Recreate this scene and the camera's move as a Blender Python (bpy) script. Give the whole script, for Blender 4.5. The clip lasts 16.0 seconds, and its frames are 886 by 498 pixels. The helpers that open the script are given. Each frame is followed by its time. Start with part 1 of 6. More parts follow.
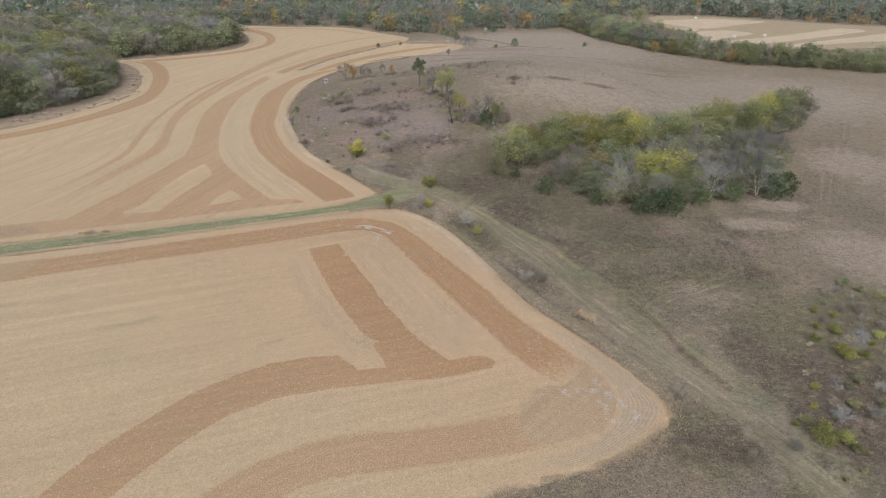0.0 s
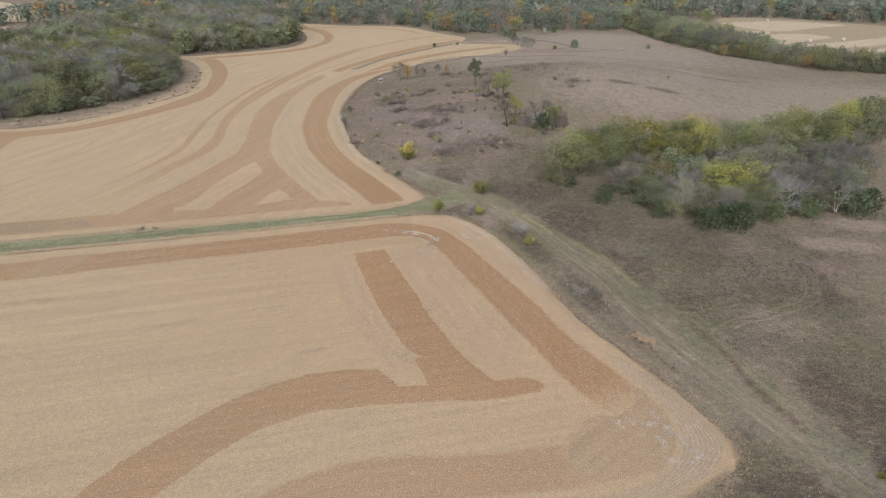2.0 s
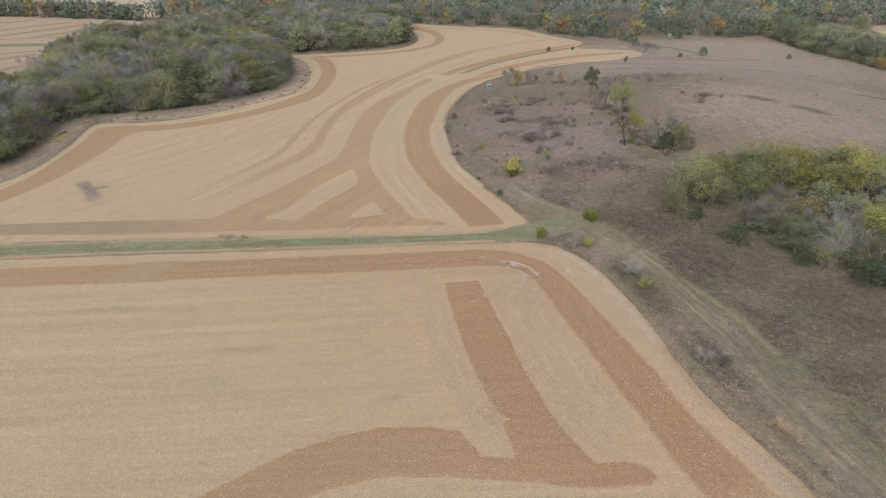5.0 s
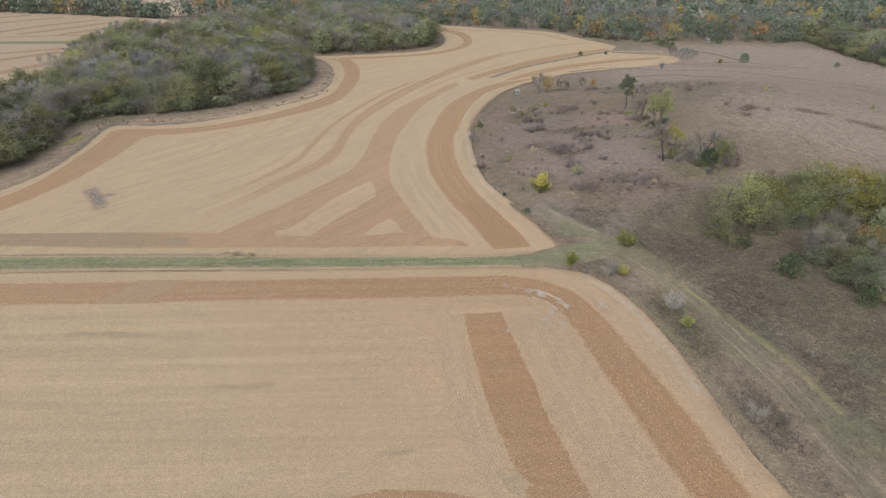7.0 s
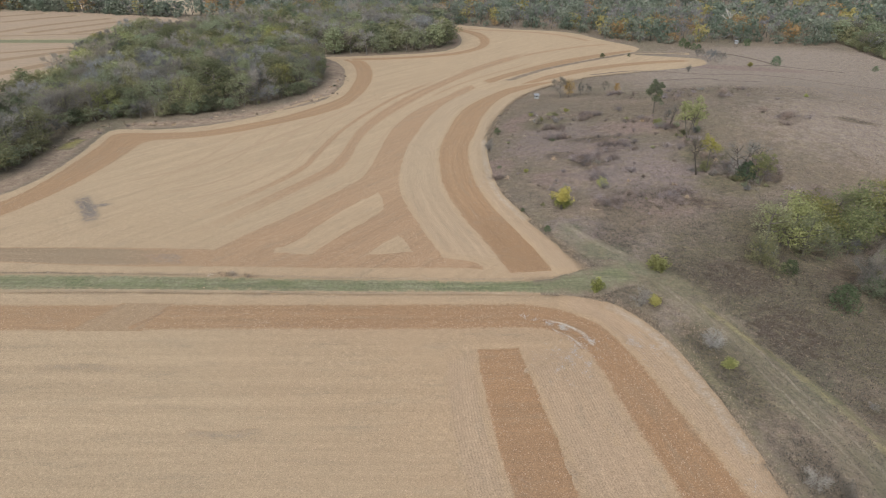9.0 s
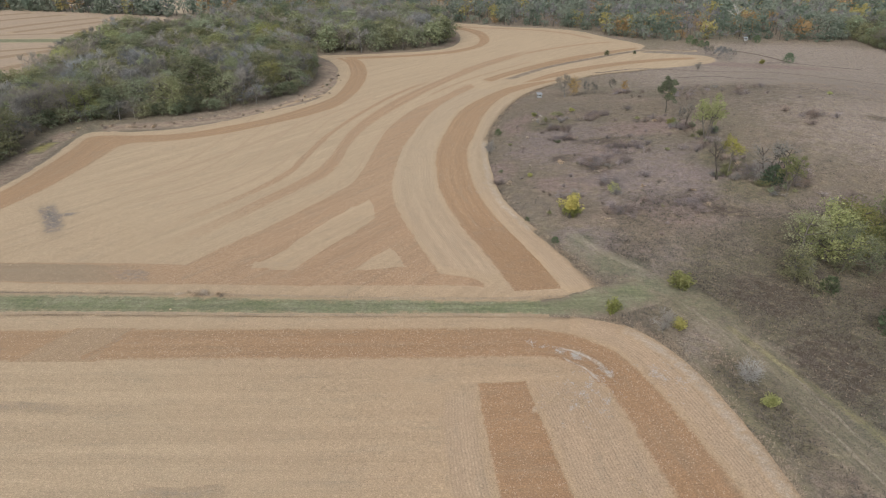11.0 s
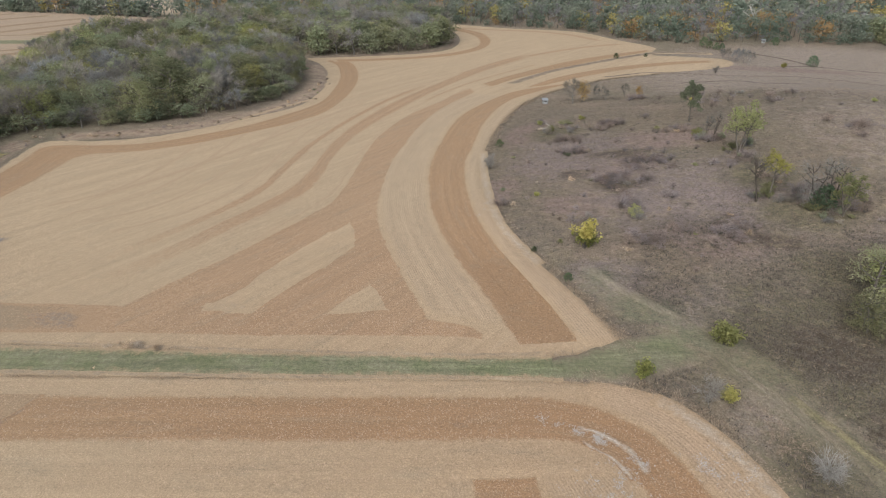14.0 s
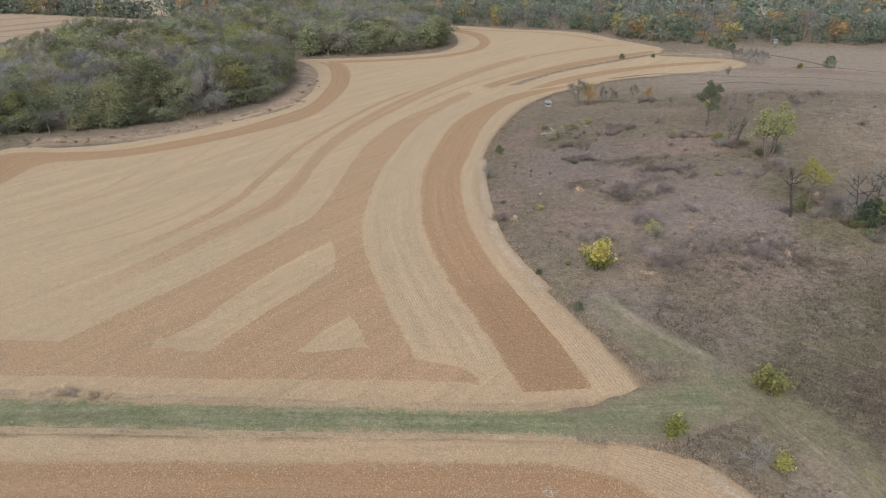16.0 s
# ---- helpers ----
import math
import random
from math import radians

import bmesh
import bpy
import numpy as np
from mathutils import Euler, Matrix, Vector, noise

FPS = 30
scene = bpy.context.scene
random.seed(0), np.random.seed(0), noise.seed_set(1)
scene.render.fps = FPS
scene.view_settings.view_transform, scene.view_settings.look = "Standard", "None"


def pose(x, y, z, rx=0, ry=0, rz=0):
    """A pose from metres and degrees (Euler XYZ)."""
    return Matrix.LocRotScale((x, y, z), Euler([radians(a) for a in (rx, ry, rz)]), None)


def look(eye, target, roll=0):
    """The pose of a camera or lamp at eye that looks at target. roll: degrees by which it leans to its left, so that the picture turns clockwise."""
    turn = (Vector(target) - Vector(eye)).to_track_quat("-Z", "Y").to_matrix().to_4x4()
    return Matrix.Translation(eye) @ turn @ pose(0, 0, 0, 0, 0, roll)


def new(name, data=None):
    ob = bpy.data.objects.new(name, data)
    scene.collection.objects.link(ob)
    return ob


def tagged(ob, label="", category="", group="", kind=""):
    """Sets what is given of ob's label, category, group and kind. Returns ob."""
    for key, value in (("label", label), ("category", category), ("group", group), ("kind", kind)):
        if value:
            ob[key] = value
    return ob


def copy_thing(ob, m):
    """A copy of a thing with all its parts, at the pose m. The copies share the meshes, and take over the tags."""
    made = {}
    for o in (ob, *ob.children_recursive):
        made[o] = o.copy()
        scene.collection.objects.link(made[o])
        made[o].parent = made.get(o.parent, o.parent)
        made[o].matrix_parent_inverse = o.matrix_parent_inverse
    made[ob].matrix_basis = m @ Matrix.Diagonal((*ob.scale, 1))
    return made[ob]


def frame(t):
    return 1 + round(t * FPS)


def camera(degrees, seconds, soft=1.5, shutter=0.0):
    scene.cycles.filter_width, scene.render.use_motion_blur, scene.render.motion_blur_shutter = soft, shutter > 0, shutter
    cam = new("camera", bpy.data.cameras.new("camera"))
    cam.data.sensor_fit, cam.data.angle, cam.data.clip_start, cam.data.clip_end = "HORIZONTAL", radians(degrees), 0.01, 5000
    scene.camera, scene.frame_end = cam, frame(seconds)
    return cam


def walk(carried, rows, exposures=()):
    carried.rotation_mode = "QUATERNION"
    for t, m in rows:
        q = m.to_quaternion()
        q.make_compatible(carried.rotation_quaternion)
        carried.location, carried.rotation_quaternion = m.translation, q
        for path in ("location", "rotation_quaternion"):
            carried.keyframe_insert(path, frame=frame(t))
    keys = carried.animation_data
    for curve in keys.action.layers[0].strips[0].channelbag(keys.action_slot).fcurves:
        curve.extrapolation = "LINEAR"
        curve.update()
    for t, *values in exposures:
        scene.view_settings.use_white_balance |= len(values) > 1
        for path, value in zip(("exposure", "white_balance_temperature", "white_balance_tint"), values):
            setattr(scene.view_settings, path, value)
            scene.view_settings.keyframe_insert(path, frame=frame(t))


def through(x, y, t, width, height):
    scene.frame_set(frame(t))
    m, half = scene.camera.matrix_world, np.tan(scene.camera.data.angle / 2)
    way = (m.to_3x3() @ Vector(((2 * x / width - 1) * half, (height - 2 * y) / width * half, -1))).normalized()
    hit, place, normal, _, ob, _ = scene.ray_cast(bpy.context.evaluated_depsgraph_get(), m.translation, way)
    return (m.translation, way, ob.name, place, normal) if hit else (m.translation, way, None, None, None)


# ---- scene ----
cam = camera(70.7, 16.0, 1.1)
PATH = [
    (0, (1.164, -1.832, 58.294), (1.134, -0.059, 57.368), -0.0),
    (0.5, (1.166, -0.76, 58.073), (1.098, 1.012, 57.147), -0.1),
    (1, (1.191, 0.531, 57.805), (1.065, 2.3, 56.879), -0.2),
    (1.5, (1.07, 1.97, 57.532), (0.915, 3.736, 56.607), -0.2),
    (2, (1.004, 3.626, 57.387), (0.816, 5.389, 56.462), -0.2),
    (2.5, (0.768, 5.432, 57.338), (0.526, 7.189, 56.412), -0.3),
    (3, (0.469, 7.48, 57.167), (0.152, 9.225, 56.243), -0.3),
    (3.5, (0.084, 9.719, 57.042), (-0.301, 11.45, 56.116), -0.3),
    (4, (-0.262, 12.018, 56.919), (-0.705, 13.735, 55.995), -0.4),
    (4.2, (-0.46, 12.968, 56.917), (-0.916, 14.682, 55.993), -0.5),
    (6.5, (-3.129, 24.689, 56.561), (-3.675, 26.376, 55.636), -0.4),
    (7, (-3.8, 27.304, 56.342), (-4.365, 28.985, 55.418), -0.4),
    (7.5, (-4.647, 29.959, 56.27), (-5.223, 31.636, 55.346), -0.4),
    (8, (-5.425, 32.586, 56.141), (-6.025, 34.254, 55.216), -0.4),
    (8.5, (-6.198, 35.283, 55.768), (-6.806, 36.949, 54.842), -0.4),
    (9, (-6.947, 37.987, 55.155), (-7.556, 39.653, 54.229), -0.4),
    (11.3, (-10.784, 50.705, 51.446), (-11.393, 52.372, 50.524), -0.6),
    (11.5, (-11.113, 51.938, 51.32), (-11.722, 53.603, 50.394), -0.4),
    (12, (-11.962, 54.974, 50.633), (-12.572, 56.64, 49.71), -0.4),
    (12.5, (-12.768, 58.038, 49.879), (-13.38, 59.706, 48.959), -0.5),
    (13, (-13.518, 60.961, 49.16), (-14.132, 62.63, 48.245), -0.6),
    (13.5, (-14.347, 63.89, 48.453), (-14.96, 65.56, 47.539), -0.5),
    (14, (-15.135, 66.826, 47.695), (-15.749, 68.497, 46.784), -0.5),
    (14.5, (-15.711, 69.82, 46.851), (-16.328, 71.492, 45.942), -0.6),
    (15, (-16.618, 72.889, 45.95), (-17.235, 74.562, 45.045), -0.6),
    (15.5, (-17.436, 75.86, 45.111), (-18.053, 77.535, 44.208), -0.6),
    (16, (-18.196, 78.961, 44.382), (-18.814, 80.637, 43.481), -0.6),
]
walk(cam, [(t, look(eye, target, roll)) for t, eye, target, roll in PATH],
     [(0, 0.40), (3.5, 0.345), (7, 0.345), (9, 0.325), (11.5, 0.29), (14, 0.30), (16, 0.32)])

# ---- light ----
world = bpy.data.worlds.new("overcast_sky")
scene.world = world
world.use_nodes = True
wn, wl = world.node_tree.nodes, world.node_tree.links
sky = wn.new("ShaderNodeTexSky")
sky.sky_type, sky.sun_disc = "NISHITA", False
sky.sun_elevation, sky.sun_rotation = radians(38), radians(200)
sky.dust_density, sky.air_density = 4.0, 1.0
soft_sky = wn.new("ShaderNodeHueSaturation")
soft_sky.inputs["Saturation"].default_value = 0.46
wl.new(sky.outputs[0], soft_sky.inputs["Color"])
wl.new(soft_sky.outputs[0], wn["Background"].inputs["Color"])
wn["Background"].inputs["Strength"].default_value = 0.14
sun = new("sun", bpy.data.lights.new("sun", "SUN"))
sun.data.energy, sun.data.angle, sun.data.color = 1.3, radians(30), (0.985, 0.985, 0.99)
sun.matrix_world = look((20, -60, 60), (0, 0, 0))


# ---- land form ----
def hill(x, y):
    """Height of the land: level fields and one broad grassy rise."""
    dx, dy = (x - 23.8) / 50, (y - 224) / 50
    return 12.6 * np.exp(-(0.835 * dx * dx + 0.643 * dy * dy - 0.29 * dx * dy))


# kinds of grass on the pasture: centre and half widths of each patch, metres
TAN_GRASS_LAND = [(68, 122, 12, 4), (76, 132, 10, 4), (84, 108, 16, 14), (2, 126, 9, 7), (48, 212, 44, 34), (88, 206, 44, 28), (24, 300, 70, 60), (56, 250, 50, 36), (38, 322, 95, 70), (120, 235, 60, 45), (35, 262, 40, 26), (110, 160, 16, 18), (50, 370, 60, 30), (85, 232, 34, 24)]
RUSSET_GRASS_LAND = [(62, 112, 6, 4), (46, 117, 5, 3), (-6, 178, 9, 5), (-38, 190, 8, 6), (-16, 205, 16, 9), (-25, 190, 12, 8), (-6, 163, 13, 7), (-27, 172, 11, 6), (-44, 178, 5, 9), (-48, 215, 6, 14), (60, 190, 16, 9), (20, 330, 40, 8)]
SCRUB_GRASS_LAND = [(46, 56, 14, 13), (57, 66, 10, 10), (12, 124, 12, 13), (24, 150, 36, 28), (-8, 178, 24, 20), (-34, 198, 16, 22), (68, 72, 20, 16), (-4, 145, 14, 9), (40, 46, 10, 8), (110, 210, 20, 12), (-20, 150, 8, 6)]
OLIVE_GRASS_LAND = [(34, 112, 15, 10), (52, 100, 14, 8), (47, 48, 14, 10), (15, 140, 32, 24), (6, 118, 10, 18), (62, 78, 24, 20), (20, 129, 20, 14), (10, 146, 14, 10), (34, 97, 9, 13),  (55, 82, 13, 11), (20, 68, 6, 5), (34, 58, 9, 10), (16, 126, 10, 12), (18, 138, 22, 16), (16, 156, 18, 11), (60, 68, 15, 14), (72, 86, 18, 13), (-40, 215, 9, 9), (2, 185, 9, 7), (8, 173, 10, 6), (30, 122, 18, 6)]
GREEN_GRASS_LAND = [(29, 113, 7, 4), (57, 97, 5, 3), (-14, 142.5, 6, 4), (44, 65, 5, 4), (-6, 138, 5, 3), (16, 116, 6, 11), (47, 56, 4, 6), (66, 92, 6, 4), (-21, 149, 4, 3), (25, 101, 6, 10), (33, 86, 5, 8), (38, 76, 3, 5)]
DARK_GRASS_LAND = [(58, 66, 18, 12), (47, 76, 5, 9), (40, 58, 6, 6), (52, 62, 10, 8), (34, 57, 7, 4), (50, 55, 6, 4), (56, 70, 12, 10), (28, 145, 9, 5), (64, 145, 22, 8), (15, 126, 8, 10), (8, 140, 9, 7), (26, 108, 5, 8), (56, 58, 7, 6), (81, 255, 10, 3), (37, 214, 7, 2.5), (51, 213, 8, 2.5), (-22, 181, 6, 3), (-24, 197, 8, 3.5), (62, 117, 3.5, 2), (-31, 186, 4, 3), (3, 164, 6, 3), (58, 100, 4, 3)]
ZONES = {"tan": TAN_GRASS_LAND, "russet": RUSSET_GRASS_LAND, "scrub": SCRUB_GRASS_LAND, "olive": OLIVE_GRASS_LAND, "green": GREEN_GRASS_LAND, "dark": DARK_GRASS_LAND}


def zone_weights(x, y):
    """How much each kind of grass grows at a place."""
    out = np.zeros((len(x), 8), np.float32)
    for n, spots in enumerate(ZONES.values()):
        for cx, cy, rx, ry in spots:
            out[:, n + (n > 2)] = np.maximum(out[:, n + (n > 2)], np.clip(1.7 * (1 - np.hypot((x - cx) / rx, (y - cy) / ry)), 0, 1))
    return out


def add_zones(me):
    co = np.zeros(len(me.vertices) * 3, np.float32)
    me.vertices.foreach_get("co", co)
    w = zone_weights(co[0::3], co[1::3])
    for k, name in enumerate(("zone_a", "zone_b")):
        rgba = np.ones((len(me.vertices), 4), np.float32)
        rgba[:, :3] = w[:, 4 * k : 4 * k + 3]
        me.attributes.new(name, "FLOAT_COLOR", "POINT").data.foreach_set("color", rgba.ravel())
    return me


def inside(poly, x, y):
    """Which of the points lie in the polygon."""
    x, y = np.asarray(x, float), np.asarray(y, float)
    hit = np.zeros(x.shape, bool)
    for (ax, ay), (bx, by) in zip(poly, poly[1:] + poly[:1]):
        if ay != by:
            hit ^= ((ay > y) != (by > y)) & (x < (bx - ax) * (y - ay) / (by - ay) + ax)
    return hit


def smooth(points, step=2.0, closed=False):
    """A Catmull-Rom curve through the points, sampled about every step metres."""
    p = [np.array(q, float) for q in points]
    p = [p[-1]] + p + p[:2] if closed else [2 * p[0] - p[1]] + p + [2 * p[-1] - p[-2]]
    out = []
    for a, b, c, d in zip(p, p[1:], p[2:], p[3:]):
        n = max(2, int(np.linalg.norm(c - b) / step))
        for k in range(n):
            t = k / n
            out.append(0.5 * (2 * b + (c - a) * t + (2 * a - 5 * b + 4 * c - d) * t * t + (3 * b - a - 3 * c + d) * t**3))
    return np.array(out if closed else out + [p[-2]])


def bend(*runs):
    """A closed outline of smooth runs that meet in sharp corners."""
    return np.concatenate([smooth(run, 1.2)[:-1] for run in runs])


def evenly(curve, n):
    """n points at even steps along a sampled curve."""
    far = np.r_[0, np.cumsum(np.linalg.norm(np.diff(curve, axis=0), axis=1))]
    at = np.linspace(0, far[-1], n)
    return np.stack([np.interp(at, far, curve[:, k]) for k in (0, 1)], 1), far[-1]


# ---- materials ----
class Shader:
    """A small helper to wire one node material."""

    def __init__(self, name):
        self.mat = bpy.data.materials.new(name)
        self.mat.use_nodes = True
        self.tree = self.mat.node_tree
        self.bsdf = self.tree.nodes["Principled BSDF"]
        self.out = self.tree.nodes["Material Output"]
        self.bsdf.inputs["Specular IOR Level"].default_value = 0.15
        self.bsdf.inputs["Roughness"].default_value = 0.95

    def node(self, kind, **inputs):
        n = self.tree.nodes.new(kind)
        for key, value in inputs.items():
            self.put(n, key.replace("_", " "), value)
        return n

    def put(self, n, key, value):
        socket = n.inputs[int(key)] if key.isdigit() else n.inputs[key]
        if hasattr(value, "is_output"):
            self.tree.links.new(value, socket)
        else:
            socket.default_value = value

    def place(self):
        return self.node("ShaderNodeNewGeometry").outputs["Position"]

    def uv(self):
        return self.node("ShaderNodeUVMap").outputs["UV"]

    def scaled(self, vector, sx, sy, sz=1.0):
        n = self.tree.nodes.new("ShaderNodeMapping")
        self.put(n, "Vector", vector)
        n.inputs["Scale"].default_value = (sx, sy, sz)
        return n.outputs[0]

    def along(self, vector, degrees, sx, sy):
        """Coordinates turned to run along a direction, then scaled."""
        n = self.tree.nodes.new("ShaderNodeMapping")
        self.put(n, "Vector", vector)
        n.vector_type = "TEXTURE"
        n.inputs["Rotation"].default_value = (0, 0, radians(degrees))
        n.inputs["Scale"].default_value = (1 / sx, 1 / sy, 1)
        return n.outputs[0]

    def noise(self, vector, scale, detail=3.0, rough=0.55):
        return self.node("ShaderNodeTexNoise", Vector=vector, Scale=scale, Detail=detail, Roughness=rough).outputs["Fac"]

    def ramp(self, value, low, high, a=0.0, b=1.0):
        n = self.node("ShaderNodeMapRange", Value=value)
        for key, v in (("From Min", low), ("From Max", high), ("To Min", a), ("To Max", b)):
            n.inputs[key].default_value = v
        return n.outputs[0]

    def maths(self, what, a, b):
        n = self.tree.nodes.new("ShaderNodeMath")
        n.operation = what
        self.put(n, "0", a), self.put(n, "1", b)
        return n.outputs[0]

    def mix(self, factor, a, b, how="MIX"):
        n = self.tree.nodes.new("ShaderNodeMix")
        n.data_type, n.blend_type = "RGBA", how
        for key, value in ((0, factor), (6, a), (7, b)):
            if hasattr(value, "is_output"):
                self.tree.links.new(value, n.inputs[key])
            else:
                n.inputs[key].default_value = (*value, 1.0) if isinstance(value, tuple) and len(value) == 3 else value
        return n.outputs[2]

    def times(self, colour, value):
        """A colour made lighter or darker by a number round one."""
        n = self.tree.nodes.new("ShaderNodeVectorMath")
        n.operation = "SCALE"
        self.tree.links.new(colour, n.inputs[0])
        self.put(n, "Scale", value)
        return n.outputs[0]

    def bump(self, height, strength, distance):
        n = self.node("ShaderNodeBump", Height=height)
        n.inputs["Strength"].default_value, n.inputs["Distance"].default_value = strength, distance
        self.tree.links.new(n.outputs[0], self.bsdf.inputs["Normal"])

    def colour(self, value):
        self.tree.links.new(value, self.bsdf.inputs["Base Color"])
        return self

    def fade(self, factor):
        """Lets the surface below show through where the factor is small."""
        clear = self.tree.nodes.new("ShaderNodeBsdfTransparent")
        n = self.node("ShaderNodeMixShader", Fac=factor)
        self.tree.links.new(clear.outputs[0], n.inputs[1])
        self.tree.links.new(self.bsdf.outputs[0], n.inputs[2])
        self.tree.links.new(n.outputs[0], self.out.inputs["Surface"])
        return self


PALE, PALE_SHADE = (0.476, 0.350, 0.229), (0.322, 0.231, 0.146)
BROWN, BROWN_SHADE = (0.370, 0.231, 0.131), (0.241, 0.147, 0.082)
TAN, TAN_SHADE = (0.400, 0.262, 0.162), (0.268, 0.172, 0.103)


def straw_colour(s, place, tone, shade, rows=None):
    """Cut straw with soil and chaff between, in patches of wear, and with haze painted in northward."""
    straw = s.noise(place, 5.0, 4.0, 0.75)
    broad = s.noise(place, 0.045, 4.0, 0.6)
    wash = s.noise(s.scaled(place, 1.0, 1.4, 1.0), 0.16, 5.0, 0.75) if rows is None else s.noise(s.scaled(rows, 0.55, 0.10), 1.0, 4.0, 0.7)
    c = s.mix(s.ramp(straw, 0.28, 0.72), shade, tone)
    c = s.mix(s.ramp(broad, 0.35, 0.7, 0.0, 0.40), c, tuple(0.75 * a + 0.25 * b for a, b in zip(shade, (0.30, 0.27, 0.215))))
    xyz = s.node("ShaderNodeSeparateXYZ", Vector=place).outputs
    # olive-grey grows west and south; north of y 120 it is painted distance haze
    west = s.maths("ADD", s.maths("SUBTRACT", xyz[0], s.maths("MULTIPLY", s.maths("MAXIMUM", s.maths("SUBTRACT", xyz[1], 120.0), 0.0), 0.60)), s.maths("SUBTRACT", s.ramp(s.noise(place, 0.017, 4.0, 0.6), 0.25, 0.75, -40.0, 40.0), s.maths("MULTIPLY", s.maths("MAXIMUM", s.maths("SUBTRACT", 92.0, xyz[1]), 0.0), 1.8)))
    c = s.mix(s.ramp(west, -22.0, -86.0, 0.0, 0.72 if tone[0] > 0.42 else 0.40), c, tuple(0.48 * a + 0.52 * g for a, g in zip(tone, (0.308, 0.264, 0.184))))
    c = s.mix(s.ramp(wash, 0.52, 0.76, 0.0, 0.46), c, (0.254, 0.217, 0.160))
    c = s.times(c, s.ramp(s.noise(place, 5.5, 3.0, 0.8), 0.25, 0.75, 0.62, 1.38))
    c = s.times(c, s.ramp(s.noise(place, 1.4, 5.0, 0.85), 0.25, 0.75, 0.87, 1.13))
    return c, straw


def meadow_colour(s, place):
    """Dry autumn pasture: dull brown grass with russet, violet-grey, tan and green patches."""
    flat = s.scaled(place, 1.0, 1.0, 0.2)
    c = s.mix(s.ramp(s.noise(flat, 0.035, 4.0, 0.6), 0.38, 0.66), (0.216, 0.176, 0.132), (0.192, 0.163, 0.128))
    c = s.mix(s.ramp(s.noise(s.scaled(flat, 1.0, 1.3), 0.06, 5.0, 0.65), 0.50, 0.74, 0.0, 0.8), c, (0.268, 0.210, 0.166))
    c = s.mix(s.ramp(s.noise(s.scaled(flat, 1.2, 0.9), 0.021, 4.0, 0.6), 0.48, 0.66, 0.0, 0.6), c, (0.156, 0.144, 0.096))
    c = s.mix(s.ramp(s.noise(s.scaled(flat, 0.8, 1.1), 0.11, 4.0, 0.7), 0.56, 0.74, 0.0, 0.5), c, (0.164, 0.127, 0.098))
    c = s.mix(s.ramp(s.noise(s.scaled(flat, 1.0, 2.2), 0.30, 5.0, 0.75), 0.58, 0.78, 0.0, 0.55), c, (0.305, 0.251, 0.211))
    wild = s.ramp(s.noise(flat, 0.28, 6.0, 0.75), 0.2, 0.8, -0.75, 0.75)
    for name, tones in (("zone_a", ((0.298, 0.249, 0.212), (0.244, 0.184, 0.162), (0.218, 0.180, 0.168))), ("zone_b", ((0.138, 0.126, 0.080), (0.150, 0.147, 0.099), (0.106, 0.085, 0.066)))):
        zone = s.tree.nodes.new("ShaderNodeAttribute")
        zone.attribute_name = name
        split = s.node("ShaderNodeSeparateColor", Color=zone.outputs["Color"])
        for k, tone in enumerate(tones):
            grown = s.maths("MULTIPLY", s.ramp(s.maths("ADD", split.outputs[k], wild), 0.1, 0.9, 0.0, 0.88), s.ramp(split.outputs[k], 0.0, 0.25))
            c = s.mix(grown, c, tone)
    c = s.mix(s.ramp(s.noise(s.scaled(flat, 1.0, 1.4), 0.40, 6.0, 0.8), 0.48, 0.66, 0.0, 0.55), c, (0.272, 0.230, 0.150))
    c = s.mix(s.ramp(s.noise(s.scaled(flat, 1.3, 1.0), 0.33, 6.0, 0.8), 0.50, 0.68, 0.0, 0.55), c, (0.158, 0.122, 0.108))
    c = s.mix(s.ramp(s.noise(s.scaled(flat, 0.7, 2.0), 0.62, 6.0, 0.85), 0.54, 0.70, 0.0, 0.52), c, (0.360, 0.288, 0.218))
    c = s.times(c, s.ramp(s.noise(place, 0.9, 5.0, 0.8), 0.25, 0.75, 0.66, 1.34))
    c = s.times(c, s.ramp(s.noise(s.scaled(place, 1.0, 1.0, 0.3), 3.6, 5.0, 0.85), 0.25, 0.75, 0.44, 1.56))
    return c


def below(s, place, base):
    """What lies round a strip or patch, to which its rim gives way."""
    if base == "meadow":
        return meadow_colour(s, place)
    return straw_colour(s, place, *({"pale": (PALE, PALE_SHADE), "brown": (BROWN, BROWN_SHADE), "dull": ((0.335, 0.272, 0.186), (0.252, 0.204, 0.140)), "tan": (TAN, TAN_SHADE)}[base]))[0]


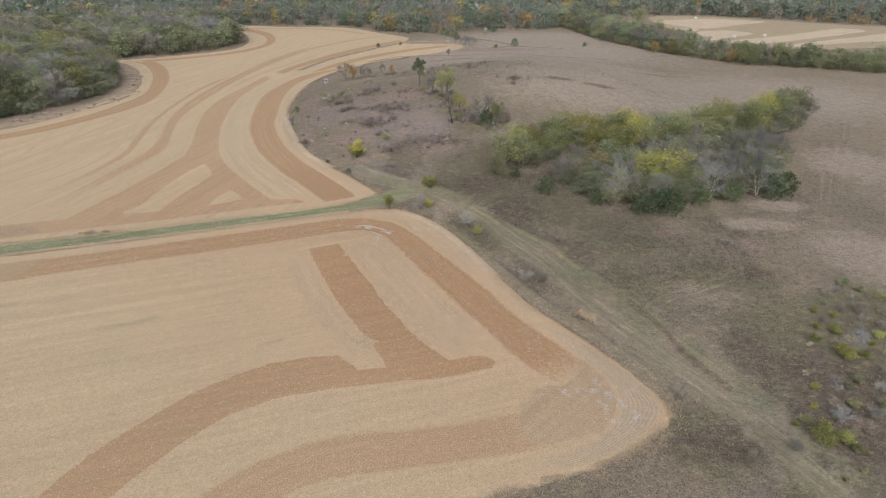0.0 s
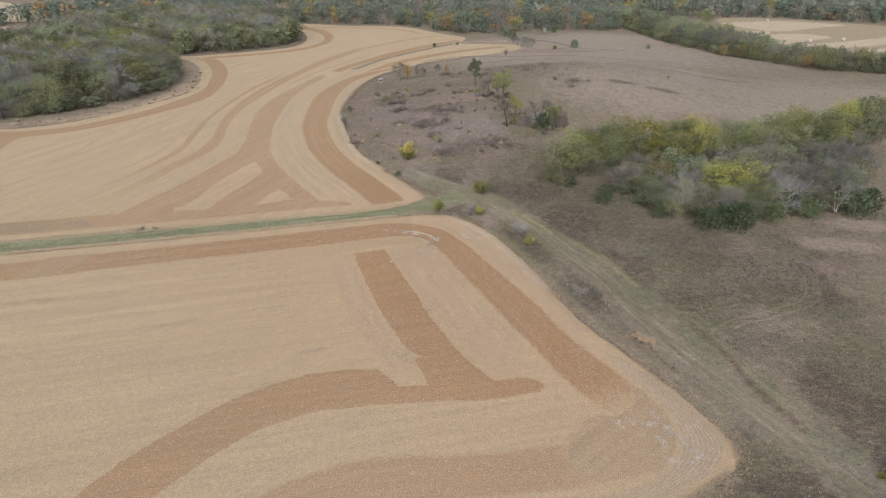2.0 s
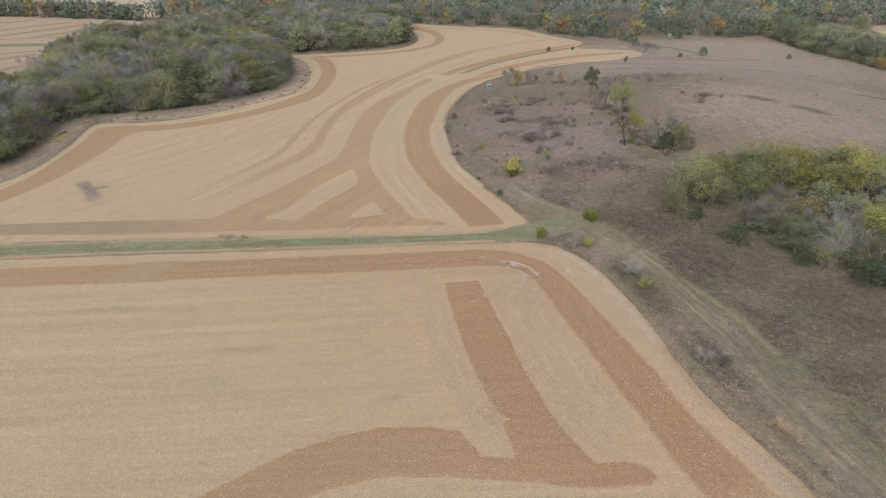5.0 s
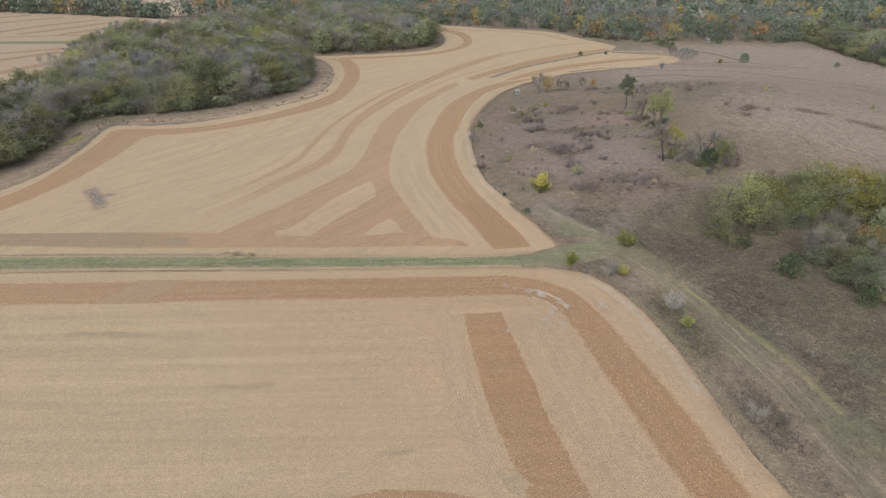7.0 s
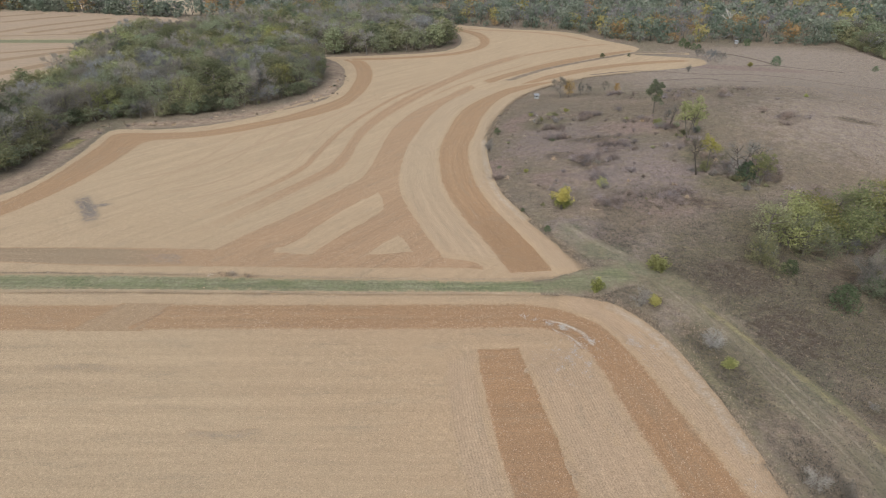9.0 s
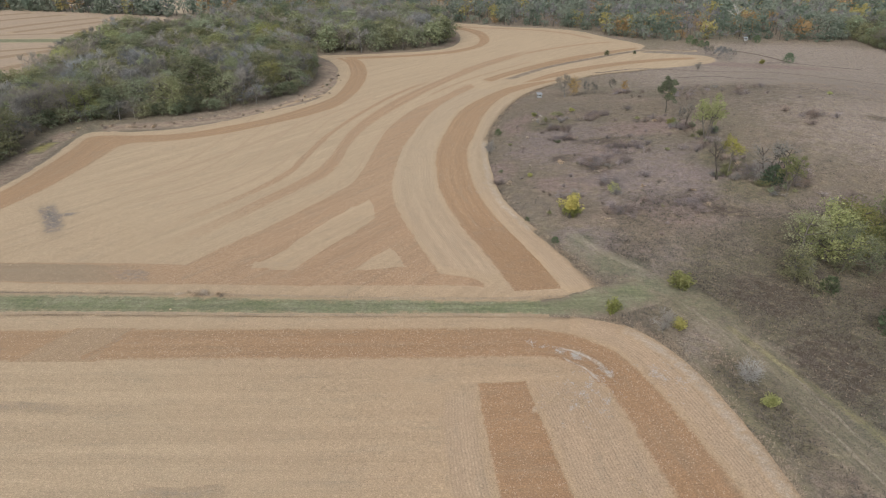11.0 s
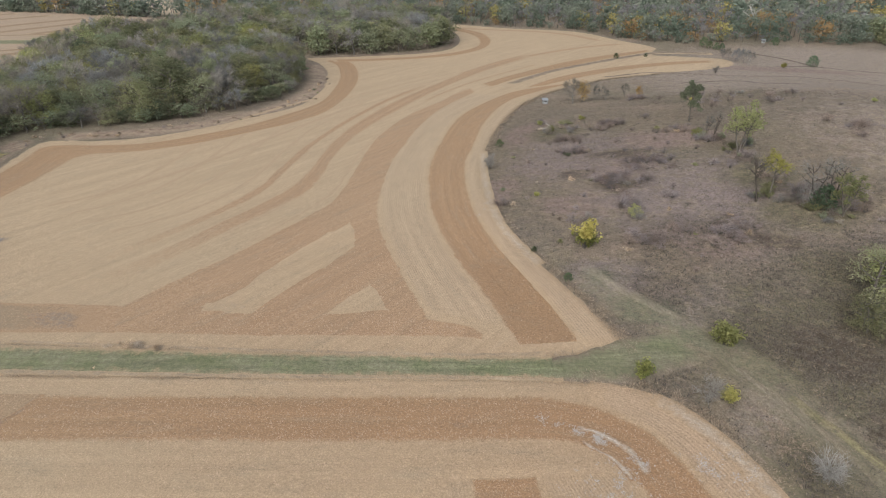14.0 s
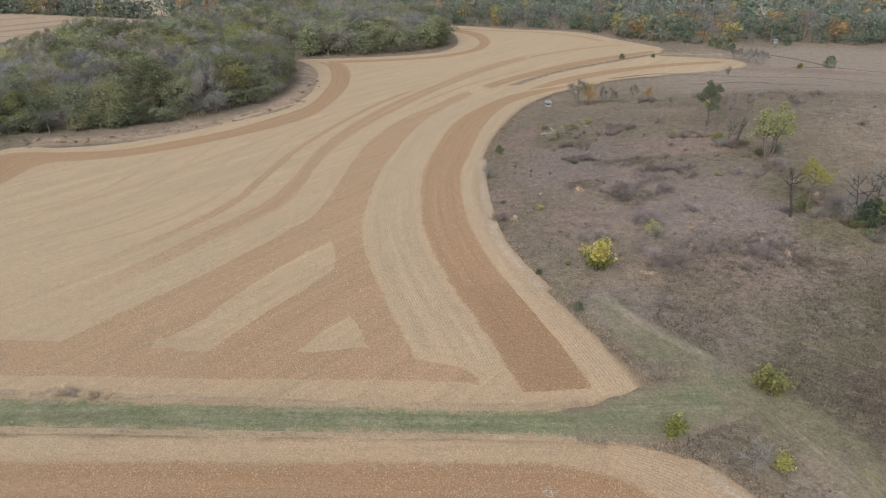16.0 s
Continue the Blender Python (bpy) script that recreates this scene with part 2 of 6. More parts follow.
def stubble(name, tone, shade, rows, base="pale", feather=0.8):
    """Stubble in drilled rows 0.38 m apart, whose rim runs into the ground round it."""
    s = Shader(name)
    uv, place = s.uv(), s.place()
    wave = s.node("ShaderNodeTexWave", Vector=uv, Scale=0.827)
    wave.inputs["Distortion"].default_value = 0.9
    wave.inputs["Detail"].default_value = 2.0
    wave.inputs["Detail Scale"].default_value = 1.5
    line = wave.outputs["Fac"]
    c, straw = straw_colour(s, place, tone, shade, uv)
    here = s.ramp(s.noise(place, 0.06, 3.0), 0.35, 0.62, 0.25, 1.0)
    c = s.times(c, s.maths("ADD", 1.0, s.maths("MULTIPLY", here, s.ramp(line, 0.0, 1.0, -rows, rows))))
    c = s.times(c, s.ramp(s.noise(s.scaled(uv, 0.55, 0.012), 1.0, 3.0, 0.7), 0.3, 0.7, 0.91, 1.09))
    rim = s.tree.nodes.new("ShaderNodeUVMap")
    rim.uv_map = "Rim"
    inner = s.node("ShaderNodeSeparateXYZ", Vector=rim.outputs[0]).outputs[0]
    loose = s.maths("ADD", inner, s.ramp(s.noise(place, 1.3, 6.0, 0.9), 0.25, 0.75, -0.95 * feather, 0.45 * feather))
    own = s.maths("MULTIPLY", s.ramp(loose, 0.0, 0.8 * feather), s.ramp(inner, 0.0, 0.3))
    s.colour(s.mix(own, below(s, place, base), c))
    s.bump(s.maths("ADD", s.maths("MULTIPLY", line, 3.0 * rows), straw), 0.5, 0.07)
    return s.mat


def meadow(name):
    s = Shader(name)
    place = s.place()
    s.colour(meadow_colour(s, place))
    s.bump(s.noise(place, 1.6, 5.0, 0.75), 0.9, 0.5)
    return s.mat


def patch(name, a, b, grain=2.5, edge=0.35, solid=1.0, base="meadow", flecks=0.0, streaks=None, drawn=1.0):
    """A worn or green patch whose ragged edge runs out into the ground round it."""
    s = Shader(name)
    place, uv = s.place(), s.uv()
    c = s.mix(s.ramp(s.noise(place, 0.35, 4.0, 0.65), 0.35, 0.65), a, b)
    c = s.times(c, s.ramp(s.noise(place, grain, 4.0, 0.75), 0.25, 0.75, 0.66, 1.34))
    c = s.times(c, s.ramp(s.noise(place, 5.0, 4.0, 0.8), 0.25, 0.75, 0.66, 1.34))
    if streaks is not None:
        lines = s.along(place, streaks, 0.10, 1.1)
        c = s.mix(s.ramp(s.noise(s.scaled(lines, 0.6, 0.7), 1.0, 4.0, 0.65), 0.45, 0.62, 0.0, 0.65 * drawn), c, (0.158, 0.152, 0.092))
        c = s.times(c, s.ramp(s.noise(lines, 1.0, 5.0, 0.75), 0.32, 0.68, 1 - 0.45 * drawn, 1 + 0.45 * drawn))
    inner = s.node("ShaderNodeSeparateXYZ", Vector=uv).outputs[1]
    ragged_rim = s.maths("ADD", inner, s.ramp(s.noise(place, 0.7, 6.0, 0.85), 0.2, 0.8, -0.8, 0.8))
    own = s.maths("MULTIPLY", s.ramp(ragged_rim, 0.0, edge, 0.0, solid), s.ramp(inner, 0.0, 0.3))
    if flecks:
        own = s.maths("MULTIPLY", own, s.ramp(s.noise(s.scaled(place, 1.0, 1.5), 0.9, 7.0, 0.85), flecks, flecks + 0.10))
    s.colour(s.mix(own, below(s, place, base), c))
    s.bump(s.noise(place, 2.0, 5.0, 0.8), 0.7, 0.3)
    return s.mat


def foliage(name, a, b, through=0.25):
    s = Shader(name)
    geo = s.tree.nodes.new("ShaderNodeNewGeometry")
    ob = s.tree.nodes.new("ShaderNodeObjectInfo")
    c = s.mix(geo.outputs["Random Per Island"], a, b)
    turn = s.maths("FLOORED_MODULO", s.maths("MULTIPLY", ob.outputs["Random"], 17.0), 1.0)  # each plant leans to yellow or to grey
    c = s.mix(1.0, c, s.mix(turn, (1.07, 1.0, 0.90), (0.93, 1.0, 1.12)), "MULTIPLY")
    c = s.times(c, s.ramp(ob.outputs["Random"], 0.0, 1.0, 0.64, 1.36))
    s.colour(c)
    leaf = s.node("ShaderNodeBsdfTranslucent", Color=c)
    n = s.node("ShaderNodeMixShader", Fac=through)
    s.tree.links.new(s.bsdf.outputs[0], n.inputs[1])
    s.tree.links.new(leaf.outputs[0], n.inputs[2])
    s.tree.links.new(n.outputs[0], s.out.inputs["Surface"])
    return s.mat


def plain(name, a, b, scale=3.0, rough=0.9, metal=0.0):
    s = Shader(name)
    place = s.place()
    s.colour(s.mix(s.ramp(s.noise(place, scale, 4.0, 0.7), 0.3, 0.7), a, b))
    s.bsdf.inputs["Roughness"].default_value, s.bsdf.inputs["Metallic"].default_value = rough, metal
    s.bump(s.noise(place, scale * 4, 3.0), 0.4, 0.03)
    return s.mat


LIGHT_STUBBLE = stubble("pale_straw_stubble", PALE, PALE_SHADE, 0.02, "meadow", 1.6)
WEST_STUBBLE = stubble("grey_straw_stubble", (0.395, 0.300, 0.222), (0.275, 0.206, 0.150), 0.02, "meadow", 1.6)
WEST_STRIP = stubble("grey_brown_stubble", (0.300, 0.205, 0.130), (0.205, 0.138, 0.086), 0.02, "pale", 0.8)
WEDGE_STUBBLE = stubble("pale_straw_wedge", PALE, PALE_SHADE, 0.02, "tan", 1.3)
ROW_STUBBLE = stubble("pale_straw_stubble_in_rows", (0.460, 0.342, 0.233), (0.312, 0.226, 0.150), 0.10)
TURN_STUBBLE = stubble("tan_straw_stubble_in_rows", (0.408, 0.318, 0.230), (0.282, 0.214, 0.150), 0.11)
CORNER_STUBBLE = stubble("tan_corner_stubble", (0.392, 0.286, 0.192), (0.272, 0.195, 0.126), 0.06, "pale", 3.2)
DARK_STUBBLE = stubble("brown_straw_stubble", BROWN, BROWN_SHADE, 0.02, "pale", 0.9)
MID_STUBBLE = stubble("tan_straw_stubble", TAN, TAN_SHADE, 0.02, "pale", 1.0)
DULL = ((0.335, 0.272, 0.186), (0.252, 0.204, 0.140))
HAY_STUBBLE = stubble("pale_hay_stubble", (0.47, 0.385, 0.285), (0.37, 0.30, 0.22), 0.02, "dull")
DULL_HAY = stubble("dull_hay_stubble", *DULL, 0.02, "meadow")
DITCH_WEEDS = patch("ditch_weeds", (0.130, 0.106, 0.084), (0.262, 0.214, 0.164), 0.8, 0.9, 1.0, "pale")
MEADOW = meadow("dry_pasture_grass")
GREEN_LANE = patch("short_green_grass", (0.164, 0.178, 0.098), (0.220, 0.216, 0.142), 1.6, 0.5, 1.0, "pale", 0.0, 17.5, 0.45)
GREEN_END = patch("short_green_grass_clearing", (0.160, 0.172, 0.096), (0.214, 0.208, 0.138), 1.6, 0.7, 1.0, streaks=17.5, drawn=0.45)
GREEN_PATCH = patch("thin_green_grass", (0.165, 0.170, 0.102), (0.215, 0.208, 0.146), 1.8, 1.2, 0.8, flecks=0.44)
OLIVE_PATCH = patch("olive_weeds", (0.165, 0.155, 0.090), (0.225, 0.200, 0.122), 2.2, 1.3, 0.7, flecks=0.44, streaks=-61.0)
RUSSET_PATCH = patch("russet_grass", (0.230, 0.172, 0.130), (0.165, 0.126, 0.100), 1.4, 0.9, 0.85)
TAN_PATCH = patch("tan_grass", (0.340, 0.270, 0.200), (0.225, 0.168, 0.128), 1.2, 0.6, 0.95)
PALE_TRACK = patch("worn_pale_grass", (0.325, 0.280, 0.213), (0.228, 0.203, 0.152), 1.6, 1.2, 0.8, flecks=0.36, streaks=-61.0)
RUT_GRASS = patch("pressed_pale_grass", (0.270, 0.226, 0.172), (0.225, 0.190, 0.142), 2.2, 1.2, 0.38)
BROWN_BANK = patch("russet_weeds", (0.090, 0.064, 0.045), (0.138, 0.102, 0.070), 1.2, 1.2, 0.95, flecks=0.40)
TRACK_VERGE = patch("streaky_pale_grass", (0.262, 0.222, 0.162), (0.196, 0.176, 0.124), 1.4, 1.1, 0.75, flecks=0.34, streaks=-56.0)
STRAW_VERGE = patch("yellowed_grass", (0.300, 0.262, 0.138), (0.236, 0.216, 0.118), 1.6, 1.2, 0.9, flecks=0.38, streaks=-56.0)
YELLOW_WEEDS = patch("yellow_weeds", (0.250, 0.225, 0.075), (0.330, 0.285, 0.120), 1.5, 0.9, 0.9, flecks=0.32)
DARK_STAIN = patch("dark_washed_soil", (0.150, 0.138, 0.130), (0.215, 0.192, 0.172), 2.5, 0.8, 1.0, "pale", 0.38)
GULLY = patch("dark_gully_weeds", (0.080, 0.062, 0.050), (0.140, 0.110, 0.086), 1.0, 0.9, 1.0)
DULL_STAIN = patch("grey_washed_dull_soil", (0.200, 0.178, 0.158), (0.250, 0.215, 0.178), 2.5, 1.3, 0.75, "tan", 0.42)
GREY_STAIN = patch("grey_washed_soil", (0.225, 0.200, 0.172), (0.275, 0.240, 0.200), 2.5, 1.4, 0.62, "pale", 0.45)
DULL_STRIP = stubble("dull_brown_stubble", (0.300, 0.222, 0.148), (0.205, 0.152, 0.102), 0.02, "tan", 0.5)
FAINT_STUBBLE = stubble("faint_tan_stubble", (0.440, 0.308, 0.203), (0.298, 0.204, 0.131), 0.02, "pale", 0.6)
GAP_STUBBLE = stubble("light_tan_stubble", (0.366, 0.254, 0.160), (0.244, 0.167, 0.102), 0.02, "brown", 0.8)
BLEACHED = patch("bleached_straw", (0.47, 0.42, 0.36), (0.40, 0.345, 0.28), 2.5, 1.2, 0.7, "pale", 0.40)
DAMP_STRAW = patch("damp_brown_straw", (0.225, 0.146, 0.084), (0.270, 0.172, 0.098), 2.5, 1.6, 0.8, "brown")
WHITE_CHAFF = patch("bleached_chaff", (0.50, 0.45, 0.38), (0.42, 0.36, 0.29), 2.5, 0.9, 0.95, "brown", 0.38)
BROWN_STAIN = patch("grey_washed_brown_soil", (0.225, 0.186, 0.146), (0.280, 0.222, 0.165), 2.5, 1.4, 0.9, "brown", 0.47)
STRAW_EDGE = patch("flattened_straw", (0.420, 0.340, 0.245), (0.235, 0.190, 0.142), 1.6, 0.9, 0.85, "pale", 0.44)
BARK = plain("grey_bark", (0.105, 0.092, 0.078), (0.165, 0.150, 0.132))
DARK_BARK = plain("dark_bark", (0.060, 0.050, 0.042), (0.095, 0.082, 0.070))
PALE_BARK = plain("bleached_bark", (0.32, 0.30, 0.27), (0.43, 0.41, 0.375))
OAK_LEAF = foliage("dull_green_leaves", (0.162, 0.185, 0.104), (0.268, 0.290, 0.179), 0.36)
OLIVE_LEAF = foliage("olive_leaves", (0.186, 0.200, 0.112), (0.284, 0.292, 0.182), 0.36)
YELLOW_LEAF = foliage("yellow_green_leaves", (0.190, 0.203, 0.062), (0.355, 0.345, 0.118), 0.15)
ORANGE_LEAF = foliage("rusty_orange_leaves", (0.318, 0.214, 0.091), (0.506, 0.351, 0.142), 0.42)
# leaves of the far woods: distance haze put into the colour, greyer and bluer
HAZY_OAK = foliage("hazy_green_leaves", (0.146, 0.180, 0.128), (0.241, 0.276, 0.211), 0.48)
HAZY_OLIVE = foliage("hazy_olive_leaves", (0.177, 0.199, 0.142), (0.282, 0.302, 0.236), 0.40)
HAZY_ORANGE = foliage("hazy_rusty_leaves", (0.282, 0.196, 0.104), (0.423, 0.291, 0.149), 0.42)
HAZY_YELLOW = foliage("hazy_yellow_leaves", (0.300, 0.261, 0.104), (0.447, 0.386, 0.162), 0.42)
CEDAR_LEAF = foliage("dark_cedar_needles", (0.077, 0.112, 0.063), (0.153, 0.193, 0.112), 0.35)
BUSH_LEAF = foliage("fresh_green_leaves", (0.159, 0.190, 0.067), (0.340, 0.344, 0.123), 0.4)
LIME_LEAF = foliage("lime_leaves", (0.265, 0.275, 0.100), (0.430, 0.415, 0.170), 0.42)
GILT_LEAF = foliage("golden_leaves", (0.300, 0.275, 0.085), (0.470, 0.420, 0.150), 0.42)
SAGE_LEAF = foliage("yellow_olive_leaves", (0.213, 0.224, 0.091), (0.353, 0.347, 0.154), 0.4)
GOLD_LEAF = foliage("golden_olive_leaves", (0.150, 0.167, 0.072), (0.300, 0.302, 0.134), 0.15)
WHITE_BARK = plain("white_sycamore_bark", (0.38, 0.37, 0.34), (0.50, 0.48, 0.45))
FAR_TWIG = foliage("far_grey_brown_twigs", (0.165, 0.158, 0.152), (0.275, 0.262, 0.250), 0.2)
GREY_BARK = plain("pale_grey_bark", (0.140, 0.134, 0.124), (0.215, 0.206, 0.192))
TWIG = foliage("bare_grey_twigs", (0.138, 0.134, 0.121), (0.236, 0.228, 0.205), 0.15)
# lighter copy of TWIG: haze over the wood put into colour; grey bushes share it
ASH_TWIG = foliage("pale_grey_twigs", (0.190, 0.182, 0.164), (0.318, 0.304, 0.276), 0.2)
BRUSH = foliage("russet_brush_twigs", (0.220, 0.182, 0.168), (0.322, 0.272, 0.248), 0.25)
CHAFF = foliage("bleached_chaff_flakes", (0.40, 0.345, 0.28), (0.60, 0.53, 0.45), 0.1)
DEAD_GRASS = foliage("pale_dead_grass", (0.270, 0.212, 0.152), (0.540, 0.440, 0.325), 0.15)
PALE_TWIG = foliage("bleached_twigs", (0.170, 0.168, 0.158), (0.270, 0.264, 0.248), 0.2)
STRAW = foliage("cut_straw", (0.270, 0.190, 0.122), (0.520, 0.376, 0.258), 0.1)
GRASS = foliage("dry_grass_blades", (0.080, 0.066, 0.048), (0.310, 0.256, 0.192), 0.10)
PALE_GRASS = foliage("pale_dry_grass_blades", (0.196, 0.160, 0.126), (0.390, 0.322, 0.256), 0.10)
WHITE_WRAP = plain("white_wrap", (0.55, 0.55, 0.54), (0.45, 0.45, 0.44), 2.0, 0.5)
GREY_PAINT = plain("weathered_grey_paint", (0.24, 0.25, 0.25), (0.32, 0.33, 0.33), 2.0, 0.7)
DARK_HOLE = plain("dark_opening", (0.03, 0.03, 0.03), (0.05, 0.05, 0.05), 2.0, 0.8)
TIN = plain("galvanised_sheet", (0.26, 0.28, 0.30), (0.33, 0.35, 0.37), 2.0, 0.6, 0.2)
POST = plain("weathered_timber", (0.14, 0.12, 0.10), (0.21, 0.185, 0.16), 3.0)


# ---- mesh helpers ----
def mesh_of(name, verts, faces, material, uvs=None, index=None, rim=None, normals=None):
    """A mesh from arrays of triangles; uvs a point each; index: the material's number for each face."""
    verts, faces = np.asarray(verts, np.float32), np.asarray(faces, np.int32)
    me = bpy.data.meshes.new(name)
    me.vertices.add(len(verts)), me.loops.add(faces.size), me.polygons.add(len(faces))
    me.vertices.foreach_set("co", verts.ravel())
    me.loops.foreach_set("vertex_index", faces.ravel())
    me.polygons.foreach_set("loop_start", np.arange(0, faces.size, faces.shape[1], dtype=np.int32))
    for m in material if isinstance(material, (list, tuple)) else [material]:
        me.materials.append(m)
    if index is not None:
        me.polygons.foreach_set("material_index", np.asarray(index, np.int32))
    if uvs is not None:
        layer = me.uv_layers.new(name="UVMap")
        layer.data.foreach_set("uv", np.asarray(uvs, np.float32)[faces.ravel()].ravel())
    if rim is not None:
        layer = me.uv_layers.new(name="Rim")
        layer.data.foreach_set("uv", np.asarray(np.stack([rim, rim], 1), np.float32)[faces.ravel()].ravel())
    me.update(calc_edges=True)
    me.validate()
    if normals is not None:
        me.polygons.foreach_set("use_smooth", np.ones(len(faces), bool))
        me.normals_split_custom_set_from_vertices(np.asarray(normals, np.float32))
    return me


def under(ob, parent):
    ob.parent = parent
    return ob


def part(name, bm, material, parent, label=""):
    me = bpy.data.meshes.new(name)
    bm.to_mesh(me)
    bm.free()
    me.materials.append(material)
    return tagged(under(new(name, me), parent), label)


def ragged(curve, size, seed):
    """A sampled edge, shifted a little to and fro."""
    out = curve.copy()
    for k, (x, y) in enumerate(curve):
        v = noise.noise_vector((x * 0.45, y * 0.45, seed)) * size + noise.noise_vector((x * 1.7, y * 1.7, seed)) * size * 0.5
        out[k] += (v.x, v.y)
    return out


def ribbon(name, left, right, material, lift, parent, label="", rag=0.25, across=5, step=1.2, soft=False, ends=(1, 1)):
    """A strip between two edge curves, laid on the land. Its map: metres across and along, or for soft ones the distance in from the rim."""
    a, la = evenly(smooth(left), 400)
    b, lb = evenly(smooth(right), 400)
    n = int(max(la, lb) / step) + 2
    a, b = evenly(a, n)[0], evenly(b, n)[0]
    a, b = ragged(a, rag, 1.0 + lift), ragged(b, rag, 7.0 + lift)
    width = np.linalg.norm(a - b, axis=1).mean()
    t = np.linspace(0, 1, across) if soft else np.array([0, 0.9 / width, 0.3, 0.5, 0.7, 1 - 0.9 / width, 1]).clip(0, 1)
    t.sort()
    across = len(t)
    grid = a[:, None] * (1 - t)[None, :, None] + b[:, None] * t[None, :, None]
    x, y = grid[..., 0].ravel(), grid[..., 1].ravel()
    along = np.linspace(0, max(la, lb), n)
    from_ends = np.minimum(along * ends[0] if ends[0] else along + 1e3, (along[-1] - along) * ends[1] if ends[1] else along + 1e3)
    if soft:
        within = np.minimum(np.minimum(t, 1 - t)[None] * width, 0.5 * from_ends[:, None]) / max(0.3, 0.45 * width)
        uvs = np.stack([np.repeat(along, across), within.clip(0, 1).ravel()], 1)
    else:
        uvs = np.stack([np.tile(t * width, n), np.repeat(along, across)], 1)
    rim = np.minimum(np.minimum(t, 1 - t)[None] * width, 0.3 * from_ends[:, None]).ravel()
    low = 0.04 if parent is None and lift < 0.2 else lift - 0.015
    verts = np.stack([x, y, hill(x, y) + low + (lift - low) * np.clip(rim / 0.5, 0, 1)], 1)
    k = (np.arange(n - 1)[:, None] * across + np.arange(across - 1)[None]).ravel()
    faces = np.stack([k, k + 1, k + across + 1, k + across], 1)
    flat = (verts[faces[:, 1], :2] - verts[faces[:, 0], :2], verts[faces[:, 3], :2] - verts[faces[:, 0], :2])
    if (flat[0][:, 0] * flat[1][:, 1] - flat[0][:, 1] * flat[1][:, 0]).sum() < 0:
        faces = faces[:, ::-1]
    return tagged(under(new(name, add_zones(mesh_of(name, verts, faces, material, uvs, None, rim))), parent), label)


def band(name, line, width, material, lift, parent, label="", rag=0.25, soft=True, across=5, ends=(1, 1)):
    """A strip of even width along a line."""
    c = smooth(line)
    d = np.gradient(c, axis=0)
    side = np.stack([-d[:, 1], d[:, 0]], 1) / np.linalg.norm(d, axis=1)[:, None]
    return ribbon(name, list(c + side * width / 2)[::2], list(c - side * width / 2)[::2], material, lift, parent, label, rag, across, 1.2, soft, ends)


def area(name, outline, material, lift, parent=None, label="", turn=0.0, rag=0.3, cell=6.0, curve=True, soft=0.0, fringe=0.9):
    """A piece of land inside an outline, laid on the land form. turn: which way its rows run."""
    rim = smooth(outline, 2.0, True) if curve else np.array(outline, float)
    rim = ragged(rim, rag, 3.0) if rag else rim
    bm = bmesh.new()
    vs = [bm.verts.new((x, y, 0)) for x, y in rim]
    es = [bm.edges.new((p, q)) for p, q in zip(vs, vs[1:] + vs[:1])]
    bmesh.ops.triangle_fill(bm, edges=es, use_beauty=True, use_dissolve=False, normal=(0, 0, 1))
    bmesh.ops.inset_region(bm, faces=bm.faces[:], thickness=fringe, use_boundary=True, use_even_offset=False)
    lo, hi = rim.min(0), rim.max(0)
    for axis in (0, 1):
        for v in np.arange(lo[axis] + cell, hi[axis], cell):
            co, no = [0, 0, 0], [0, 0, 0]
            co[axis], no[axis] = v, 1
            bmesh.ops.bisect_plane(bm, geom=bm.verts[:] + bm.edges[:] + bm.faces[:], plane_co=co, plane_no=no)
    layer, rims = bm.loops.layers.uv.new("UVMap"), bm.loops.layers.uv.new("Rim")
    c, s = math.cos(radians(turn)), math.sin(radians(turn))
    for face in bm.faces:
        if face.normal.z < 0:
            face.normal_flip()
        for loop in face.loops:
            x, y, _ = loop.vert.co
            loop[rims].uv = (0.0, 0.0) if loop.vert.is_boundary else (2.35 * fringe, 0.0)
            if soft:
                near = float(np.sqrt(((rim - (x, y)) ** 2).sum(1)).min())
                loop[layer].uv = (x, min(1.0, near / soft))
            else:
                loop[layer].uv = (-s * x + c * y, c * x + s * y)
    low = 0.05 if parent is None else 0.13
    for v in bm.verts:
        v.co.z = float(hill(v.co.x, v.co.y)) + (low if v.is_boundary else lift)
    me = bpy.data.meshes.new(name)
    bm.to_mesh(me)
    bm.free()
    me.materials.append(material)
    ob = new(name, add_zones(me))
    if parent:
        under(ob, parent)
    return tagged(ob, label)


# ---- the ground, one sheet to the horizon ----
def steps(near_lo, near_hi, cell):
    """Even steps over the near land, and growing ones out to the horizon."""
    mid = np.arange(near_lo, near_hi + cell, cell)
    out = cell * np.cumsum(1.35 ** np.arange(1, 25))
    out = out[out < 4500]
    return np.r_[near_lo - out[::-1], mid, mid[-1] + out]


gx, gy = np.unique(np.r_[steps(-270, 270, 3.0), np.arange(-66, 132, 1.5)]), np.unique(np.r_[steps(-60, 480, 3.0), np.arange(40.5, 230, 1.5)])
X, Y = np.meshgrid(gx, gy)
Z = hill(X, Y)
rough_land = np.array([noise.noise((x * 0.12, y * 0.12, 0)) for x, y in zip(X.ravel(), Y.ravel())]).reshape(X.shape)
Z = Z + rough_land * 0.04
k = (np.arange(len(gy) - 1)[:, None] * len(gx) + np.arange(len(gx) - 1)[None]).ravel()
ground = new("ground", add_zones(mesh_of("ground", np.stack([X.ravel(), Y.ravel(), Z.ravel()], 1), np.stack([k, k + 1, k + len(gx) + 1, k + len(gx)], 1), MEADOW)))
tagged(ground, "dry brown autumn pasture with russet and green patches", "ground", kind="structure")

